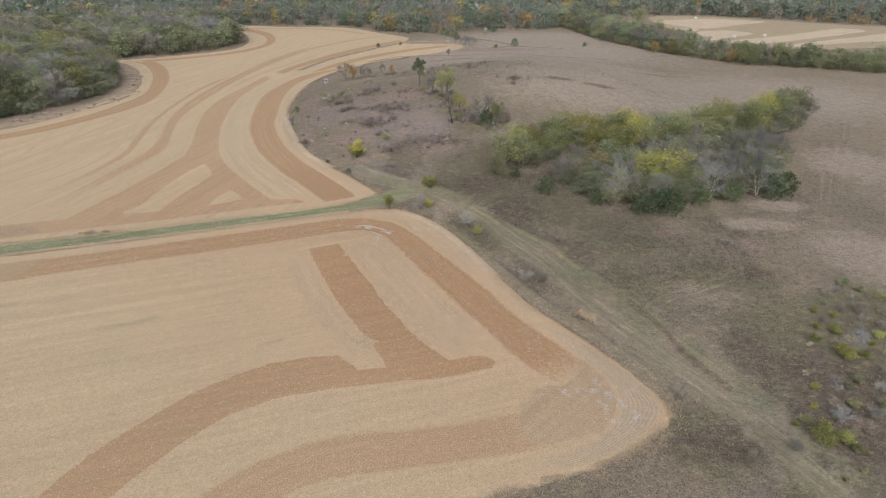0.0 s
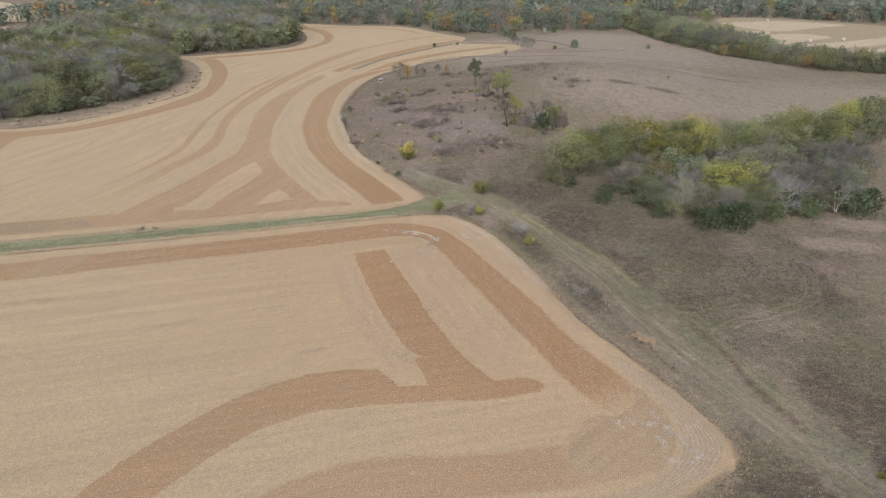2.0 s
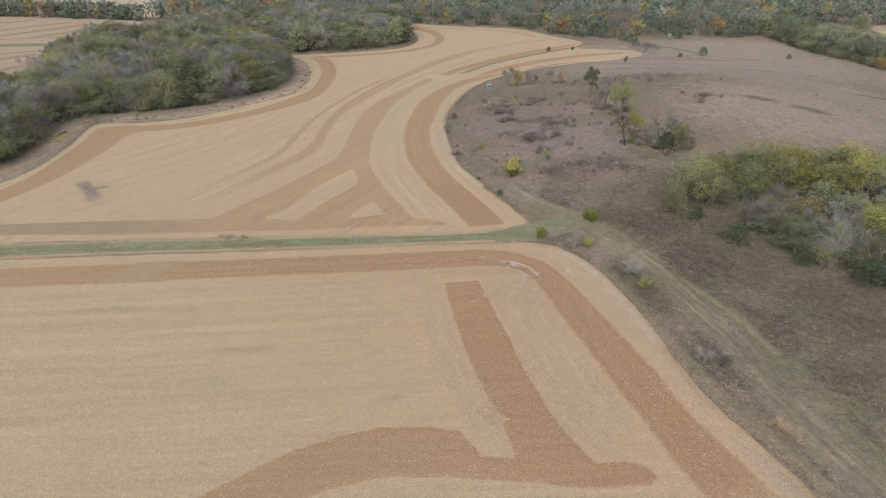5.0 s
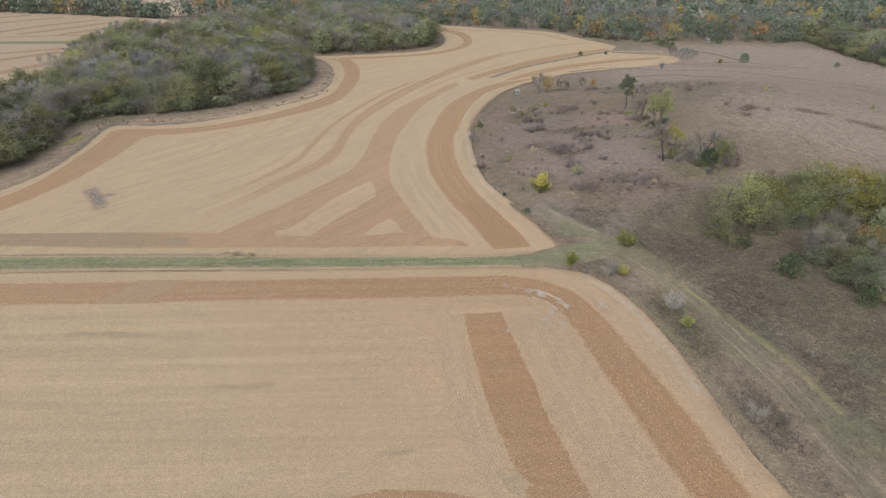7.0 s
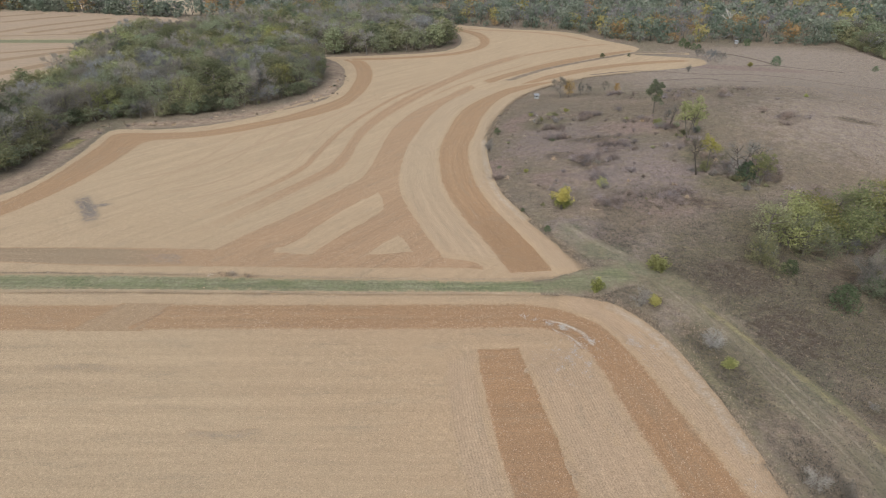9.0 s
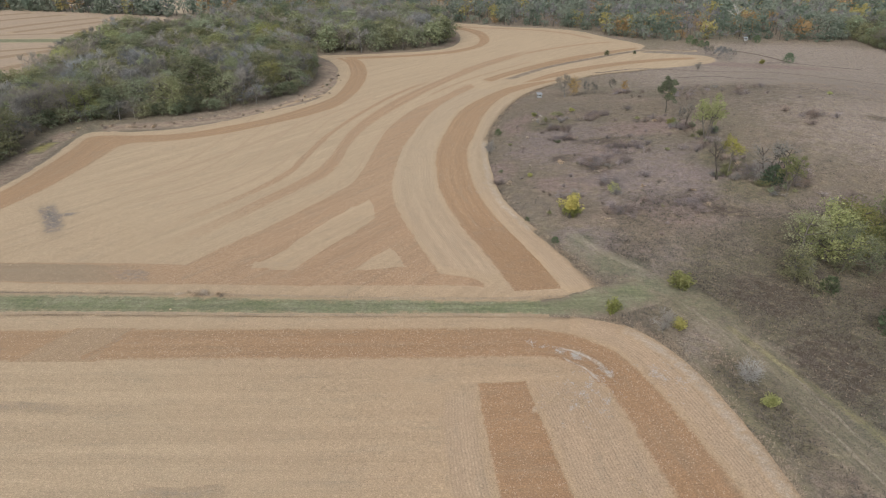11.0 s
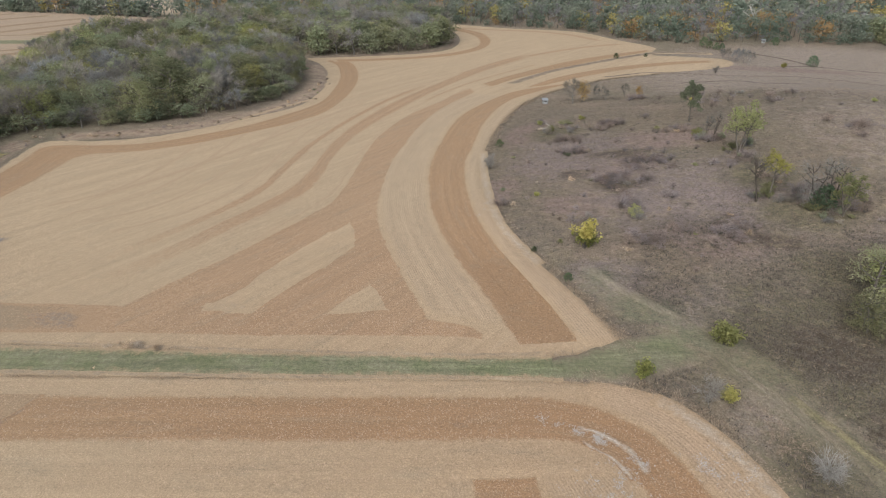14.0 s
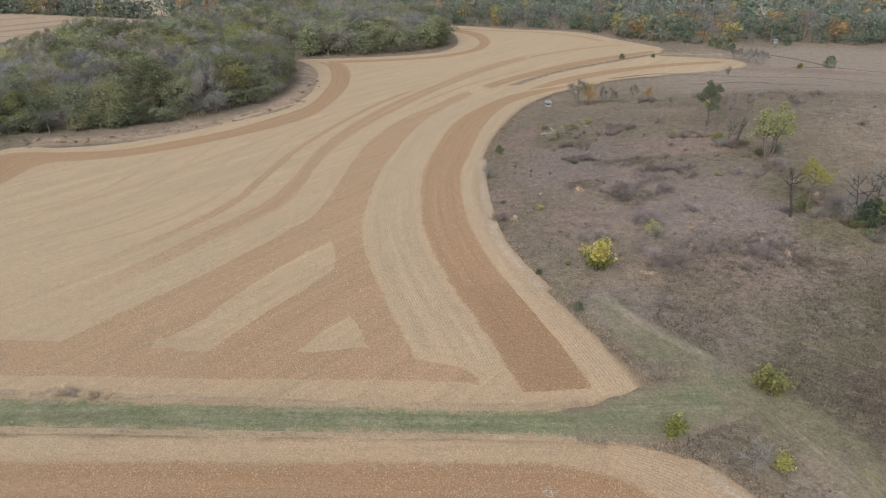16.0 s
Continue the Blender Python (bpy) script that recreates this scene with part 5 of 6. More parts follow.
def stock(kind, v, far=False):
    """One of the few models of each kind, at unit size: about 10 m tall."""
    seed = 100 * list(TREE_KINDS).index(kind) + v
    if far == "mid":
        return (kind, v, "mid"), lambda: broad_tree(kind, 10.0, 9.0, seed, 1450, 0.265)
    if far:
        return (kind, v, "far"), lambda: broad_tree(kind, 10.0, 9.4, seed, 1000, 0.33)
    if kind in ("sparse", "vase", "tall_oak", "gaunt"):
        return (kind, v), lambda: broad_tree(kind, 10.0, 6.2, seed, {"sparse": 1700, "vase": 2400, "tall_oak": 3600, "gaunt": 700}[kind], 0.2)
    return (kind, v), lambda: broad_tree(kind, 10.0, 8.6, seed, {"oak": 3900, "olive": 3700, "gold": 4300, "yellow": 4300}.get(kind, 2600), 0.155)


def grow(kind, x, y, height, rng, group="", wide=1.0, far=False):
    key, make = stock(kind, int(rng.integers(0, 3)), far)
    return plant(key, make, x, y, height / 10.0 * wide, float(rng.random() * 360), group, 1 / wide)


rng = np.random.default_rng(11)
# the wood west of the far field
WOOD = [(-135, 249), (-133.5, 237), (-137, 224), (-143, 212), (-152, 202.5), (-163, 194.5), (-180, 182), (-172, 159), (-164, 140), (-166, 118), (-200, 130), (-222, 158), (-221, 190), (-230, 218), (-266, 266), (-282, 318), (-222, 334), (-170, 306), (-146, 272)]
BIG = (  # the trees that stand out from it
    (-155, 215, "oak", 13.5, 1.40), (-142, 256, "oak", 12.5, 1.0), (-262, 296, "oak", 13.5, 1.35), (-247, 271, "gold", 11.5, 1.35), (-189.5, 304, "yellow", 12.0, 0.9), (-233, 284, "oak", 12.5, 1.3), (-192, 271, "gold", 12.5, 0.9),
    (-229, 309, "olive", 12.5, 1.35), (-279, 283, "yellow", 8.0, 1.1), (-240, 238, "yellow", 9.5, 0.95), (-185, 196, "olive", 11.5, 1.2), (-150.5, 244, "olive", 11.5, 1.2), (-164, 138, "oak", 11.5, 1.3), (-168, 124, "oak", 11.5, 1.35), (-168, 226, "olive", 12.0, 1.3), (-172, 158, "olive", 10.5, 1.2),
)
for x, y, kind, h, wide in BIG:
    grow(kind, x, y, h * 1.12, rng, "trees of the wood", wide)
for x, y in scatter(WOOD, 7.4, 5):
    if min((np.hypot(x - p[0], y - p[1]) / (0.36 * p[3] * p[4]) for p in BIG)) < 1:
        continue
    kind = rng.choice(["oak", "olive", "ash", "mixed", "gold"], p=[0.21, 0.25, 0.30, 0.21, 0.03])
    back = float(np.hypot(x + 110, y - 190)) > 75 and not (x > -185 and y < 185)
    grow(str(kind), x, y, 8.8 + 3.2 * rng.random(), rng, "trees of the wood", 1.12, "mid" if back else False)
# the second tongue of wood
TONGUE = [(-162, 304.5), (-142, 314), (-118.5, 330), (-114, 340), (-116, 356), (-126, 380), (-144, 413), (-200, 428), (-262, 400), (-262, 322), (-220, 337)]
for x, y in scatter(TONGUE, 8.6, 6):
    kind = rng.choice(["oak", "olive", "ash", "mixed"], p=[0.25, 0.22, 0.35, 0.18])
    grow(str(kind), x, y, 9.5 + 3.5 * rng.random(), rng, "trees of the wood", 1.15, True)

# the grove in the pasture: an olive hedge behind, bare and dark trees before it
GROVE_HEDGE_WEST = [(13, 150, "mixed", 7.0), (17, 152, "gold", 7.5), (12, 145, "olive", 5.0), (20.5, 154.5, "gold", 7), (24, 157, "mixed", 7), (28, 159, "gold", 7.5), (32.5, 160, "gold", 7.5), (36.5, 161.5, "yellow", 7.5), (40.5, 162, "mixed", 7)]
GROVE_HEDGE_MIDDLE = [(45, 163, "gold", 8), (49, 164.5, "yellow", 7.5), (53.5, 165, "gold", 7), (57.5, 167, "olive", 7.5), (62, 168, "gold", 7.5), (66.5, 170.5, "mixed", 8), (71, 173, "gold", 7.5), (75.5, 176, "gold", 8), (80, 178.5, "yellow", 8)]
GROVE_HEDGE_EAST = [(85, 181, "mixed", 8), (90, 184, "gold", 8.5), (95, 187, "yellow", 8.5), (100, 190, "gold", 9), (104.5, 193.5, "olive", 9), (108.5, 196, "gold", 9)]
GROVE_FRONT = [(27, 142, "bare", 5), (31, 138, "mixed", 5), (35, 135, "bare", 5), (40, 133, "pale", 6.5), (45, 130, "pale", 6.5), (49, 132, "bare", 6), (37, 146, "orange", 5.5), (32, 148, "bare", 5.5), (42, 141, "bare", 6)]
GROVE_MIDDLE = [(47.5, 140.5, "yellow", 7.6), (52, 141.5, "yellow", 8.2), (56, 139.5, "yellow", 5.4), (46, 147, "mixed", 6), (55, 146, "bare", 7), (60, 143, "bare", 7.5), (61.5, 134.5, "pale", 7.5), (66, 139, "bare", 8), (71, 141, "bare", 8.5), (70, 149, "bare", 8), (76, 146, "bare", 8.5)]
GROVE_BACK = [(77, 154, "bare", 8), (64, 152, "mixed", 7), (58, 153, "olive", 6), (73.5, 137.5, "pale", 7), (82, 152, "bare", 8), (84, 160, "bare", 7.5), (52, 128.5, "mixed", 5), (37, 129.5, "mixed", 4)]
GROVE_FILL = [(19, 149.5, "mixed", 6.5), (26.5, 154.5, "gold", 6.0), (33, 156.5, "mixed", 6.5), (42, 158.5, "gold", 6.5), (51.5, 160.5, "mixed", 6.5), (60, 163.5, "gold", 6.5), (69, 167.5, "olive", 6.5), (78, 172.5, "mixed", 6.5), (87.5, 178.5, "gold", 7.0), (97.5, 184.5, "mixed", 7.5), (107, 191, "bare", 7.5), (112, 195, "bare", 6.5)]
for x, y, kind, h in GROVE_FILL + GROVE_HEDGE_WEST + GROVE_HEDGE_MIDDLE + GROVE_HEDGE_EAST + GROVE_FRONT + GROVE_MIDDLE + GROVE_BACK:
    grow(kind, x, y, h * (1.42 if y > 149 else 1.2), rng, "trees of the grove", 1.1)
GROVE = [(27, 140), (37, 130), (47, 127.5), (60, 132), (74, 138), (84, 150), (88, 165), (74, 166), (58, 156), (40, 153), (30, 150)]
for x, y in scatter(GROVE, 4.6, 9):
    kind = rng.choice(["bare", "mixed", "olive", "oak", "pale"], p=[0.14, 0.27, 0.07, 0.38, 0.14])
    grow(str(kind), x, y, 4.8 + 2.2 * rng.random() + 0.045 * (x - 27), rng, "trees of the grove", 1.1, y > 142)


for x, y in scatter(GROVE, 4.4, 19):
    kind = rng.choice(["bare", "mixed", "oak"], p=[0.42, 0.13, 0.45])
    grow(str(kind), x, y, 2.6 + 1.4 * rng.random(), rng, "undergrowth of the grove", 1.5, True)
for x, y, kind, h in GROVE_HEDGE_WEST + GROVE_HEDGE_MIDDLE + GROVE_HEDGE_EAST:
    grow(str(rng.choice(["mixed", "bare", "oak"], p=[0.4, 0.35, 0.25])), x + 1.5 + rng.normal(0, 0.8), y - 3.6 + rng.normal(0, 0.8), 3.0 + 1.6 * rng.random(), rng, "undergrowth of the grove", 1.4, True)


def stand_cedar(x, y, h, group=""):
    v = int(rng.integers(0, 2))
    return plant(("cedar", v), lambda: cedar(5.0, 4.0, 900 + v), x, y, h / 5.0, float(rng.random() * 360), group, 1.0)


for x, y, h in ((23.2, 135.5, 4.2), (16.3, 143, 2.8), (33.8, 129.6, 3.0), (46.5, 126.4, 5.5), (49.5, 126.2, 6.0), (43, 126, 4.5), (77, 136.6, 5.8), (80.5, 138.5, 5.6), (62.5, 137, 5.0), (66.5, 134.5, 4.6), (58, 131.5, 4.2), (55, 150, 4.5)):
    stand_cedar(x, y, h, "cedars of the grove")

# lone trees on the rise
rng = np.random.default_rng(23)
for x, y, kind, h, wide in ((-10.6, 216.7, "tall_oak", 9.6, 0.9), (-1.4, 193.6, "vase", 11.0, 0.85), (1.0, 175.8, "gaunt", 9.0, 0.75), (2.9, 177.2, "sparse", 9.0, 0.9), (-6, 202.4, "gaunt", 6.2, 0.7), (-7.5, 203.5, "gaunt", 5.0, 0.7),
                            (9.4, 176.6, "gaunt", 8.6, 0.95), (11.4, 175.8, "gaunt", 8.2, 0.95), (13.2, 173.4, "vase", 7.4, 0.95), (8.2, 175.6, "pale", 4.6, 0.7), (-42, 251, "bare", 7.6, 0.9), (-39.4, 252.0, "orange", 6.6, 0.75), (-24, 257, "orange", 3.6, 0.8), (-33, 254, "bare", 4.0, 0.8), (-28, 258, "bare", 4.5, 0.6), (-36, 256, "bare", 4.2, 0.8),
                            (6.4, 343, "bare", 5.0, 0.8), (4, 347.5, "bare", 4.6, 0.8), (9.4, 341.6, "bare", 5.0, 0.8), (2, 350, "bare", 4.2, 0.8), (7.5, 347, "bare", 5.2, 0.8), (12, 344, "bare", 4.0, 0.8), (11, 340, "pale", 4.2, 0.8)):
    grow(kind, x, y, h, rng, "lone trees on the rise", wide)
for x, y, h in ((10.6, 174.8, 4.0), (-51.4, 204.7, 1.7), (-25.3, 147.2, 1.3), (-32, 154.5, 0.9), (33.2, 341.1, 4.0), (25, 391.4, 3.6), (-38.7, 337.9, 2.2), (-5, 380, 4.0), (70, 341, 2.2), (0.2, 372, 3.0), (2.5, 374, 2.6), (-2.5, 376, 3.0), (-27.5, 345, 1.5)):
    stand_cedar(x, y, h, "young cedars in the pasture")


def bush(key, x, y, h, wide=1.0, group=""):
    name, label, mat, bare, count, size = {
        "lime": ("yellow_green_bush", "rounded bush with yellow-green leaves on dry grass", LIME_LEAF, False, 1000, 0.15),
        "green": ("green_bush", "small bush with dark green and golden leaves", BUSH_LEAF, False, 800, 0.15),
        "olive": ("olive_bush", "thin bush with dull olive leaves", OLIVE_LEAF, False, 600, 0.16),
        "grey": ("bare_bush", "leafless grey bush of fine twigs", ASH_TWIG, True, 900, 0.1),
        "brush": ("brush_thicket", "low leafless thicket of russet-grey brush", BRUSH, True, 420, 0.1),
        "gilt": ("golden_bush", "rounded bush, golden above and green below", GILT_LEAF, False, 1500, 0.14),
        "tan": ("straw_clump", "clump of pale dead grass", DEAD_GRASS, True, 700, 0.1),
    }[key]
    v = int(rng.integers(0, 4))
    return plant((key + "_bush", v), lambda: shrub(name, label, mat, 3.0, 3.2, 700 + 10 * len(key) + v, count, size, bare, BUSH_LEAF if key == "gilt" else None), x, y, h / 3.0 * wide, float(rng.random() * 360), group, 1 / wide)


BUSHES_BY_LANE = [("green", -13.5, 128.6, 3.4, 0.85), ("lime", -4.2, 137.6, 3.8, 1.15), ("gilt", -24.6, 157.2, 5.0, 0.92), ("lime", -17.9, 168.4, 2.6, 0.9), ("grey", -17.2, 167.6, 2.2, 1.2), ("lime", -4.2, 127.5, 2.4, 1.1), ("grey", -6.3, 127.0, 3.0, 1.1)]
BUSHES_BY_FIELD = [("grey", 4, 119.5, 3.0, 1.2), ("grey", 14.5, 97.5, 2.6, 1.1), ("grey", 17.5, 97, 2.2, 1.1), ("grey", -49.3, 189.4, 3.6, 0.8), ("lime", 6.5, 115.5, 2.0, 1.2), ("lime", 23, 335.2, 2.2, 1.2), ("grey", -1.4, 315, 3.0, 0.9)]
BUSHES_IN_SCRUB = [("lime", 60.6, 74.8, 2.8, 0.85), ("lime", 48.6, 58, 2.8, 1.3), ("lime", 51, 57.5, 2.2, 1.2), ("grey", 62, 77, 2.6, 1.2), ("grey", 65, 79, 2.6, 1.2), ("lime", 68.7, 80.3, 1.8, 1.2), ("lime", 52.2, 67.9, 1.4, 0.9), ("lime", 50.2, 64, 1.0, 1.0), ("lime", 46, 60.5, 1.2, 0.9), ("grey", 70, 88, 2.2, 1.3)]
BUSHES_BY_TRACK = [("grey", 33, 65.5, 1.6, 1.4), ("grey", 37.5, 54, 1.8, 1.3), ("grey", 23, 113, 1.0, 1.5), ("tan", 22.8, 84.8, 1.7, 1.4), ("tan", 24.3, 83.6, 1.5, 1.4), ("tan", 21.6, 86, 1.0, 1.6)]
BUSHES_ON_RISE = [("lime", -36, 228, 1.6, 1.0), ("brush", -33, 205, 2.6, 1.0), ("grey", -42, 214, 2.6, 0.9), ("lime", -41.5, 216, 2.0, 1.0), ("lime", -46, 224, 1.6, 1.0), ("brush", -12, 165, 1.4, 1.5), ("brush", -5.7, 161, 1.6, 1.6), ("brush", 6.5, 177, 2.6, 1.4), ("brush", -3, 188, 2.0, 1.5), ("lime", -9, 205, 2.0, 1.1), ("grey", 13, 147, 2.6, 1.2), ("lime", -36, 175, 1.2, 1.1)]
BUSHES_BEYOND = [("grey", 57, 112, 1.4, 1.6), ("lime", -10, 241, 1.2, 1.5), ("lime", 28, 232, 1.0, 1.6), ("lime", 56, 232, 1.0, 1.3)]
for key, x, y, h, wide in BUSHES_BY_LANE + BUSHES_BY_FIELD + BUSHES_IN_SCRUB + BUSHES_BY_TRACK + BUSHES_ON_RISE + BUSHES_BEYOND:
    bush(key, x, y, h, wide, "bushes in the pasture")

for x, y in scatter([(46, 50), (56, 47), (78, 66), (88, 92), (70, 98), (58, 84), (50, 66), (43, 58)], 3.4, 13):
    bush(str(rng.choice(["grey", "olive", "green", "tan", "brush"], p=[0.34, 0.2, 0.12, 0.14, 0.2])), x, y, 0.6 + 1.2 * rng.random(), 1.5, "scrub in the pasture")
for x, y in scatter([(-42, 168), (-28, 156), (-8, 152), (6, 168), (4, 190), (-14, 212), (-44, 232), (-50, 205)], 7.0, 14):
    bush(str(rng.choice(["brush", "grey", "tan", "olive"], p=[0.60, 0.02, 0.26, 0.12])), x, y, 0.5 + 0.5 * rng.random(), 1.9, "scrub in the pasture")

for x, y, h in ((-77.3, 114.6, 0.6), (-75.1, 115.0, 0.7), (-72.5, 115.7, 0.7), (-70.3, 116.1, 0.5), (-78.4, 113.9, 0.6), (-76.2, 114.8, 0.9), (-74.4, 115.1, 0.9), (-71.6, 115.5, 0.6), (-80.0, 107.9, 0.35), (-76.6, 109.7, 0.35), (-73.8, 115.3, 0.5)):
    bush("tan", x, y, h, 2.4, "straw swept to the lane's edge")
for x, y, n, reach in ((-17.2, 191.7, 24, 5.5), (-21.6, 182.6, 22, 5), (-2.6, 165.2, 12, 5), (-14.7, 161.1, 9, 4), (13.5, 180.5, 14, 5), (-30.2, 219.3, 12, 7), (-33.2, 199.1, 8, 3), (9.4, 235, 10, 9), (-7, 246, 10, 9), (-29.8, 219, 10, 6), (-37, 208, 6, 3), (-4.7, 165.7, 5, 3), (15.9, 180, 9, 5), (21, 208, 6, 4), (-42, 171, 4, 2.5), (-13.7, 209, 6, 3.5), (-18.6, 172.5, 6, 4), (0, 191, 9, 5), (-6, 200, 6, 4), (5, 181, 6, 4), (-27, 166, 4, 3), (22, 172, 6, 4), (22, 209, 6, 4), (-24, 254, 8, 5), (-5, 235, 5, 6)):
    for k in range(n):
        bush(str(rng.choice(["brush", "grey"], p=[0.96, 0.04])), x + rng.normal(0, 0.5 * reach), y + rng.normal(0, 0.5 * reach), 0.8 + 0.9 * rng.random(), 2.2, "brush on the rise")

for x, y, n, reach in ((8, 176, 10, 3.0), (12, 174.5, 8, 2.5), (-3, 196, 7, 3.0), (-8, 204, 6, 2.5), (2, 177.5, 5, 2.0), (-40.9, 224, 7, 5.0)):
    for k in range(n):
        bush(str(rng.choice(["olive", "brush", "grey"], p=[0.5, 0.35, 0.15])), x + rng.normal(0, 0.6 * reach), y + rng.normal(0, 0.6 * reach), 0.8 + 0.9 * rng.random(), 1.6, "undergrowth on the rise")

verge_line, _ = evenly(smooth([(-166, 158), (-170, 180), (-153.5, 189), (-136, 203.5), (-128, 215), (-124.6, 226), (-126.5, 243), (-134, 262)]), 64)
for x, y in verge_line:
    bush(str(rng.choice(["tan", "brush", "olive"], p=[0.72, 0.20, 0.08])), x + rng.normal(0, 2.4), y + rng.normal(0, 2.0), 0.4 + 0.5 * rng.random(), 2.0, "weeds before the wood")

# undergrowth along the edge of the wood
edge, _ = evenly(smooth([(-162, 122), (-160, 140), (-168, 160), (-177, 179), (-162, 190.5), (-151, 199.5), (-141.5, 209), (-134.5, 222.5), (-130.5, 237), (-132.5, 250)]), 58)
for x, y in edge:
    kind = rng.choice(["olive", "oak", "mixed", "bare"], p=[0.22, 0.18, 0.35, 0.25])
    grow(str(kind), x - 3.2 + rng.normal(0, 1.0), y + 1.2 + rng.normal(0, 1.0), 3.6 + 2.6 * rng.random(), rng, "undergrowth of the wood", 1.35, True)

for x, y, kind, h, wide in ((137, 296, "oak", 10.0, 1.25), (110, 322, "orange", 6.5, 1.0), (101.5, 324, "orange", 6.0, 1.0), (130, 299, "orange", 6.5, 1.0), (119, 326, "mixed", 9.0, 1.3), (108, 331, "bare", 8.0, 1.2), (119, 424, "oak", 11.0, 1.3), (166, 290, "oak", 8.0, 1.2)):
    grow(kind, x, y, h, rng, "trees of the hedge", wide)

# the hedge along the pasture's far side
HEDGE = [(66, 432), (74, 400), (86, 361), (98, 338), (108, 322), (120, 311), (133, 302), (144, 296), (155, 292), (172, 285), (190, 279), (215, 270), (250, 258)]
line, _ = evenly(smooth(HEDGE), 62)
for n, (x, y) in enumerate(line):
    for row in range(2 if n > 26 else 4):
        kind = rng.choice(["oak", "olive", "bare", "mixed"], p=[0.34, 0.20, 0.28, 0.18])
        grow(str(kind), x + 2.5 + 5.0 * row + rng.normal(0, 0.8), y + 2.0 + 5.0 * row + rng.normal(0, 0.8), 7.2 + 3.0 * rng.random() + (2 if rng.random() < 0.1 else 0), rng, "trees of the hedge", 1.15, True)
    grow(str(rng.choice(["oak", "olive", "mixed"])), x + rng.normal(0, 0.7), y + rng.normal(0, 0.7), 3.0 + 1.6 * rng.random(), rng, "undergrowth of the hedge", 1.5, True)

for ob in STORE.values():  # the models themselves go; their copies stand
    for o in (*ob.children_recursive, ob):
        bpy.data.objects.remove(o)

# a white-limbed tree standing over the far woods
rng_white = np.random.default_rng(8)
segs, _ = limbs(rng_white, 15.0, 15.0, 0.5, 7, 1, 1)
white = tagged(new("sycamore_tree"), "tall bare sycamore with white limbs above the woods", "tree")
white.matrix_basis = pose(18, 425, 0.0)
under(new("trunk", mesh_of("trunk", *tubes([(p, q, 1.15 * a, 1.15 * c) for p, q, a, c in segs], 5), WHITE_BARK)), white)

# ---- the far woods, one mass nobody could count ----
FAR_POLYS = [
    [(-146, 421), (-103, 417), (-80, 417), (-62, 412), (-44, 395), (-25, 384), (-12, 388), (2, 393), (30, 402), (63, 405), (72, 440), (110, 463), (134, 463), (174, 472), (282, 424), (430, 404), (470, 520), (300, 640), (-340, 640), (-332, 396), (-262, 398), (-205, 430)],
    [(-640, 372), (-467, 390), (-325, 393), (-330, 404), (-470, 402), (-640, 388)],
]
FAR_KINDS = ["oak", "olive", "bare", "mixed", "orange", "yellow"]
FAR_MATS = [HAZY_OAK, HAZY_OLIVE, FAR_TWIG, HAZY_OLIVE, HAZY_ORANGE, HAZY_YELLOW, BARK]
models = []
for n, kind in enumerate(FAR_KINDS * 2):
    for v in range(2):
        r = np.random.default_rng(500 + 10 * n + v)
        n = n % 6
        segs, tips = limbs(r, 11.0, 9.5, 0.2, 5, 1)
        trunk = tubes([s for s in segs if s[2] > 0.12], 3)
        crown = crown_of(r, kind, tips, 11.0, 9.5, *((320, 0.52) if len(models) < 12 else (130, 0.9)))
        verts, faces, facing = joined((*trunk, np.tile((0.0, 0.0, 1.0), (len(trunk[0]), 1))), crown)
        models.append((verts, faces, facing, np.r_[np.full(len(trunk[1]), 6), np.full(len(crown[1]), n)]))
far_v, far_f, far_m, far_n, count = [], [], [], [], 0
r = np.random.default_rng(77)
for poly in FAR_POLYS:
    for x, y in scatter(poly, 9.3 if poly is FAR_POLYS[0] else 4.2, 21):
        near = y < 440 and x > -60
        if y > 490 and r.random() < 0.5:
            continue
        kind = r.choice(6, p=[0.17, 0.18, 0.27, 0.14, 0.14, 0.10] if near else [0.24, 0.24, 0.30, 0.16, 0.03, 0.03])
        v, f, nrm, m = models[2 * kind + int(r.integers(0, 2)) + (12 if y > 445 or x < -230 else 0)]
        a, s = r.random() * 2 * math.pi, 0.85 + 0.4 * r.random()
        turn = np.array([[math.cos(a), -math.sin(a), 0], [math.sin(a), math.cos(a), 0], [0, 0, 1]])
        far_v.append(v @ turn.T * s + (x, y, hill(x, y))), far_f.append(f + count), far_m.append(m), far_n.append(nrm @ turn.T)
        count += len(v)
# low growth along the near edge of those woods
low_edge = np.concatenate([evenly(smooth(FAR_POLYS[0][:18]), 190)[0], evenly(smooth([(-640, 374), (-467, 388), (-325, 391)]), 60)[0]])
for x, y in low_edge:
    v, f, nrm, m = models[2 * int(r.choice(5, p=[0.3, 0.3, 0.15, 0.15, 0.1])) + int(r.integers(0, 2))]
    s = 0.35 + 0.25 * r.random()
    far_v.append(v * s * (1.3, 1.3, 1.0) + (x + r.normal(0, 1.5), y + 2.5 + r.normal(0, 1.5), hill(x, y) - 0.5)), far_f.append(f + count), far_m.append(m), far_n.append(nrm)
    count += len(v)
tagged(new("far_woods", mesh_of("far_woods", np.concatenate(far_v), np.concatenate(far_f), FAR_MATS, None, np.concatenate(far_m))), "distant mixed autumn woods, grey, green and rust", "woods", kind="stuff")


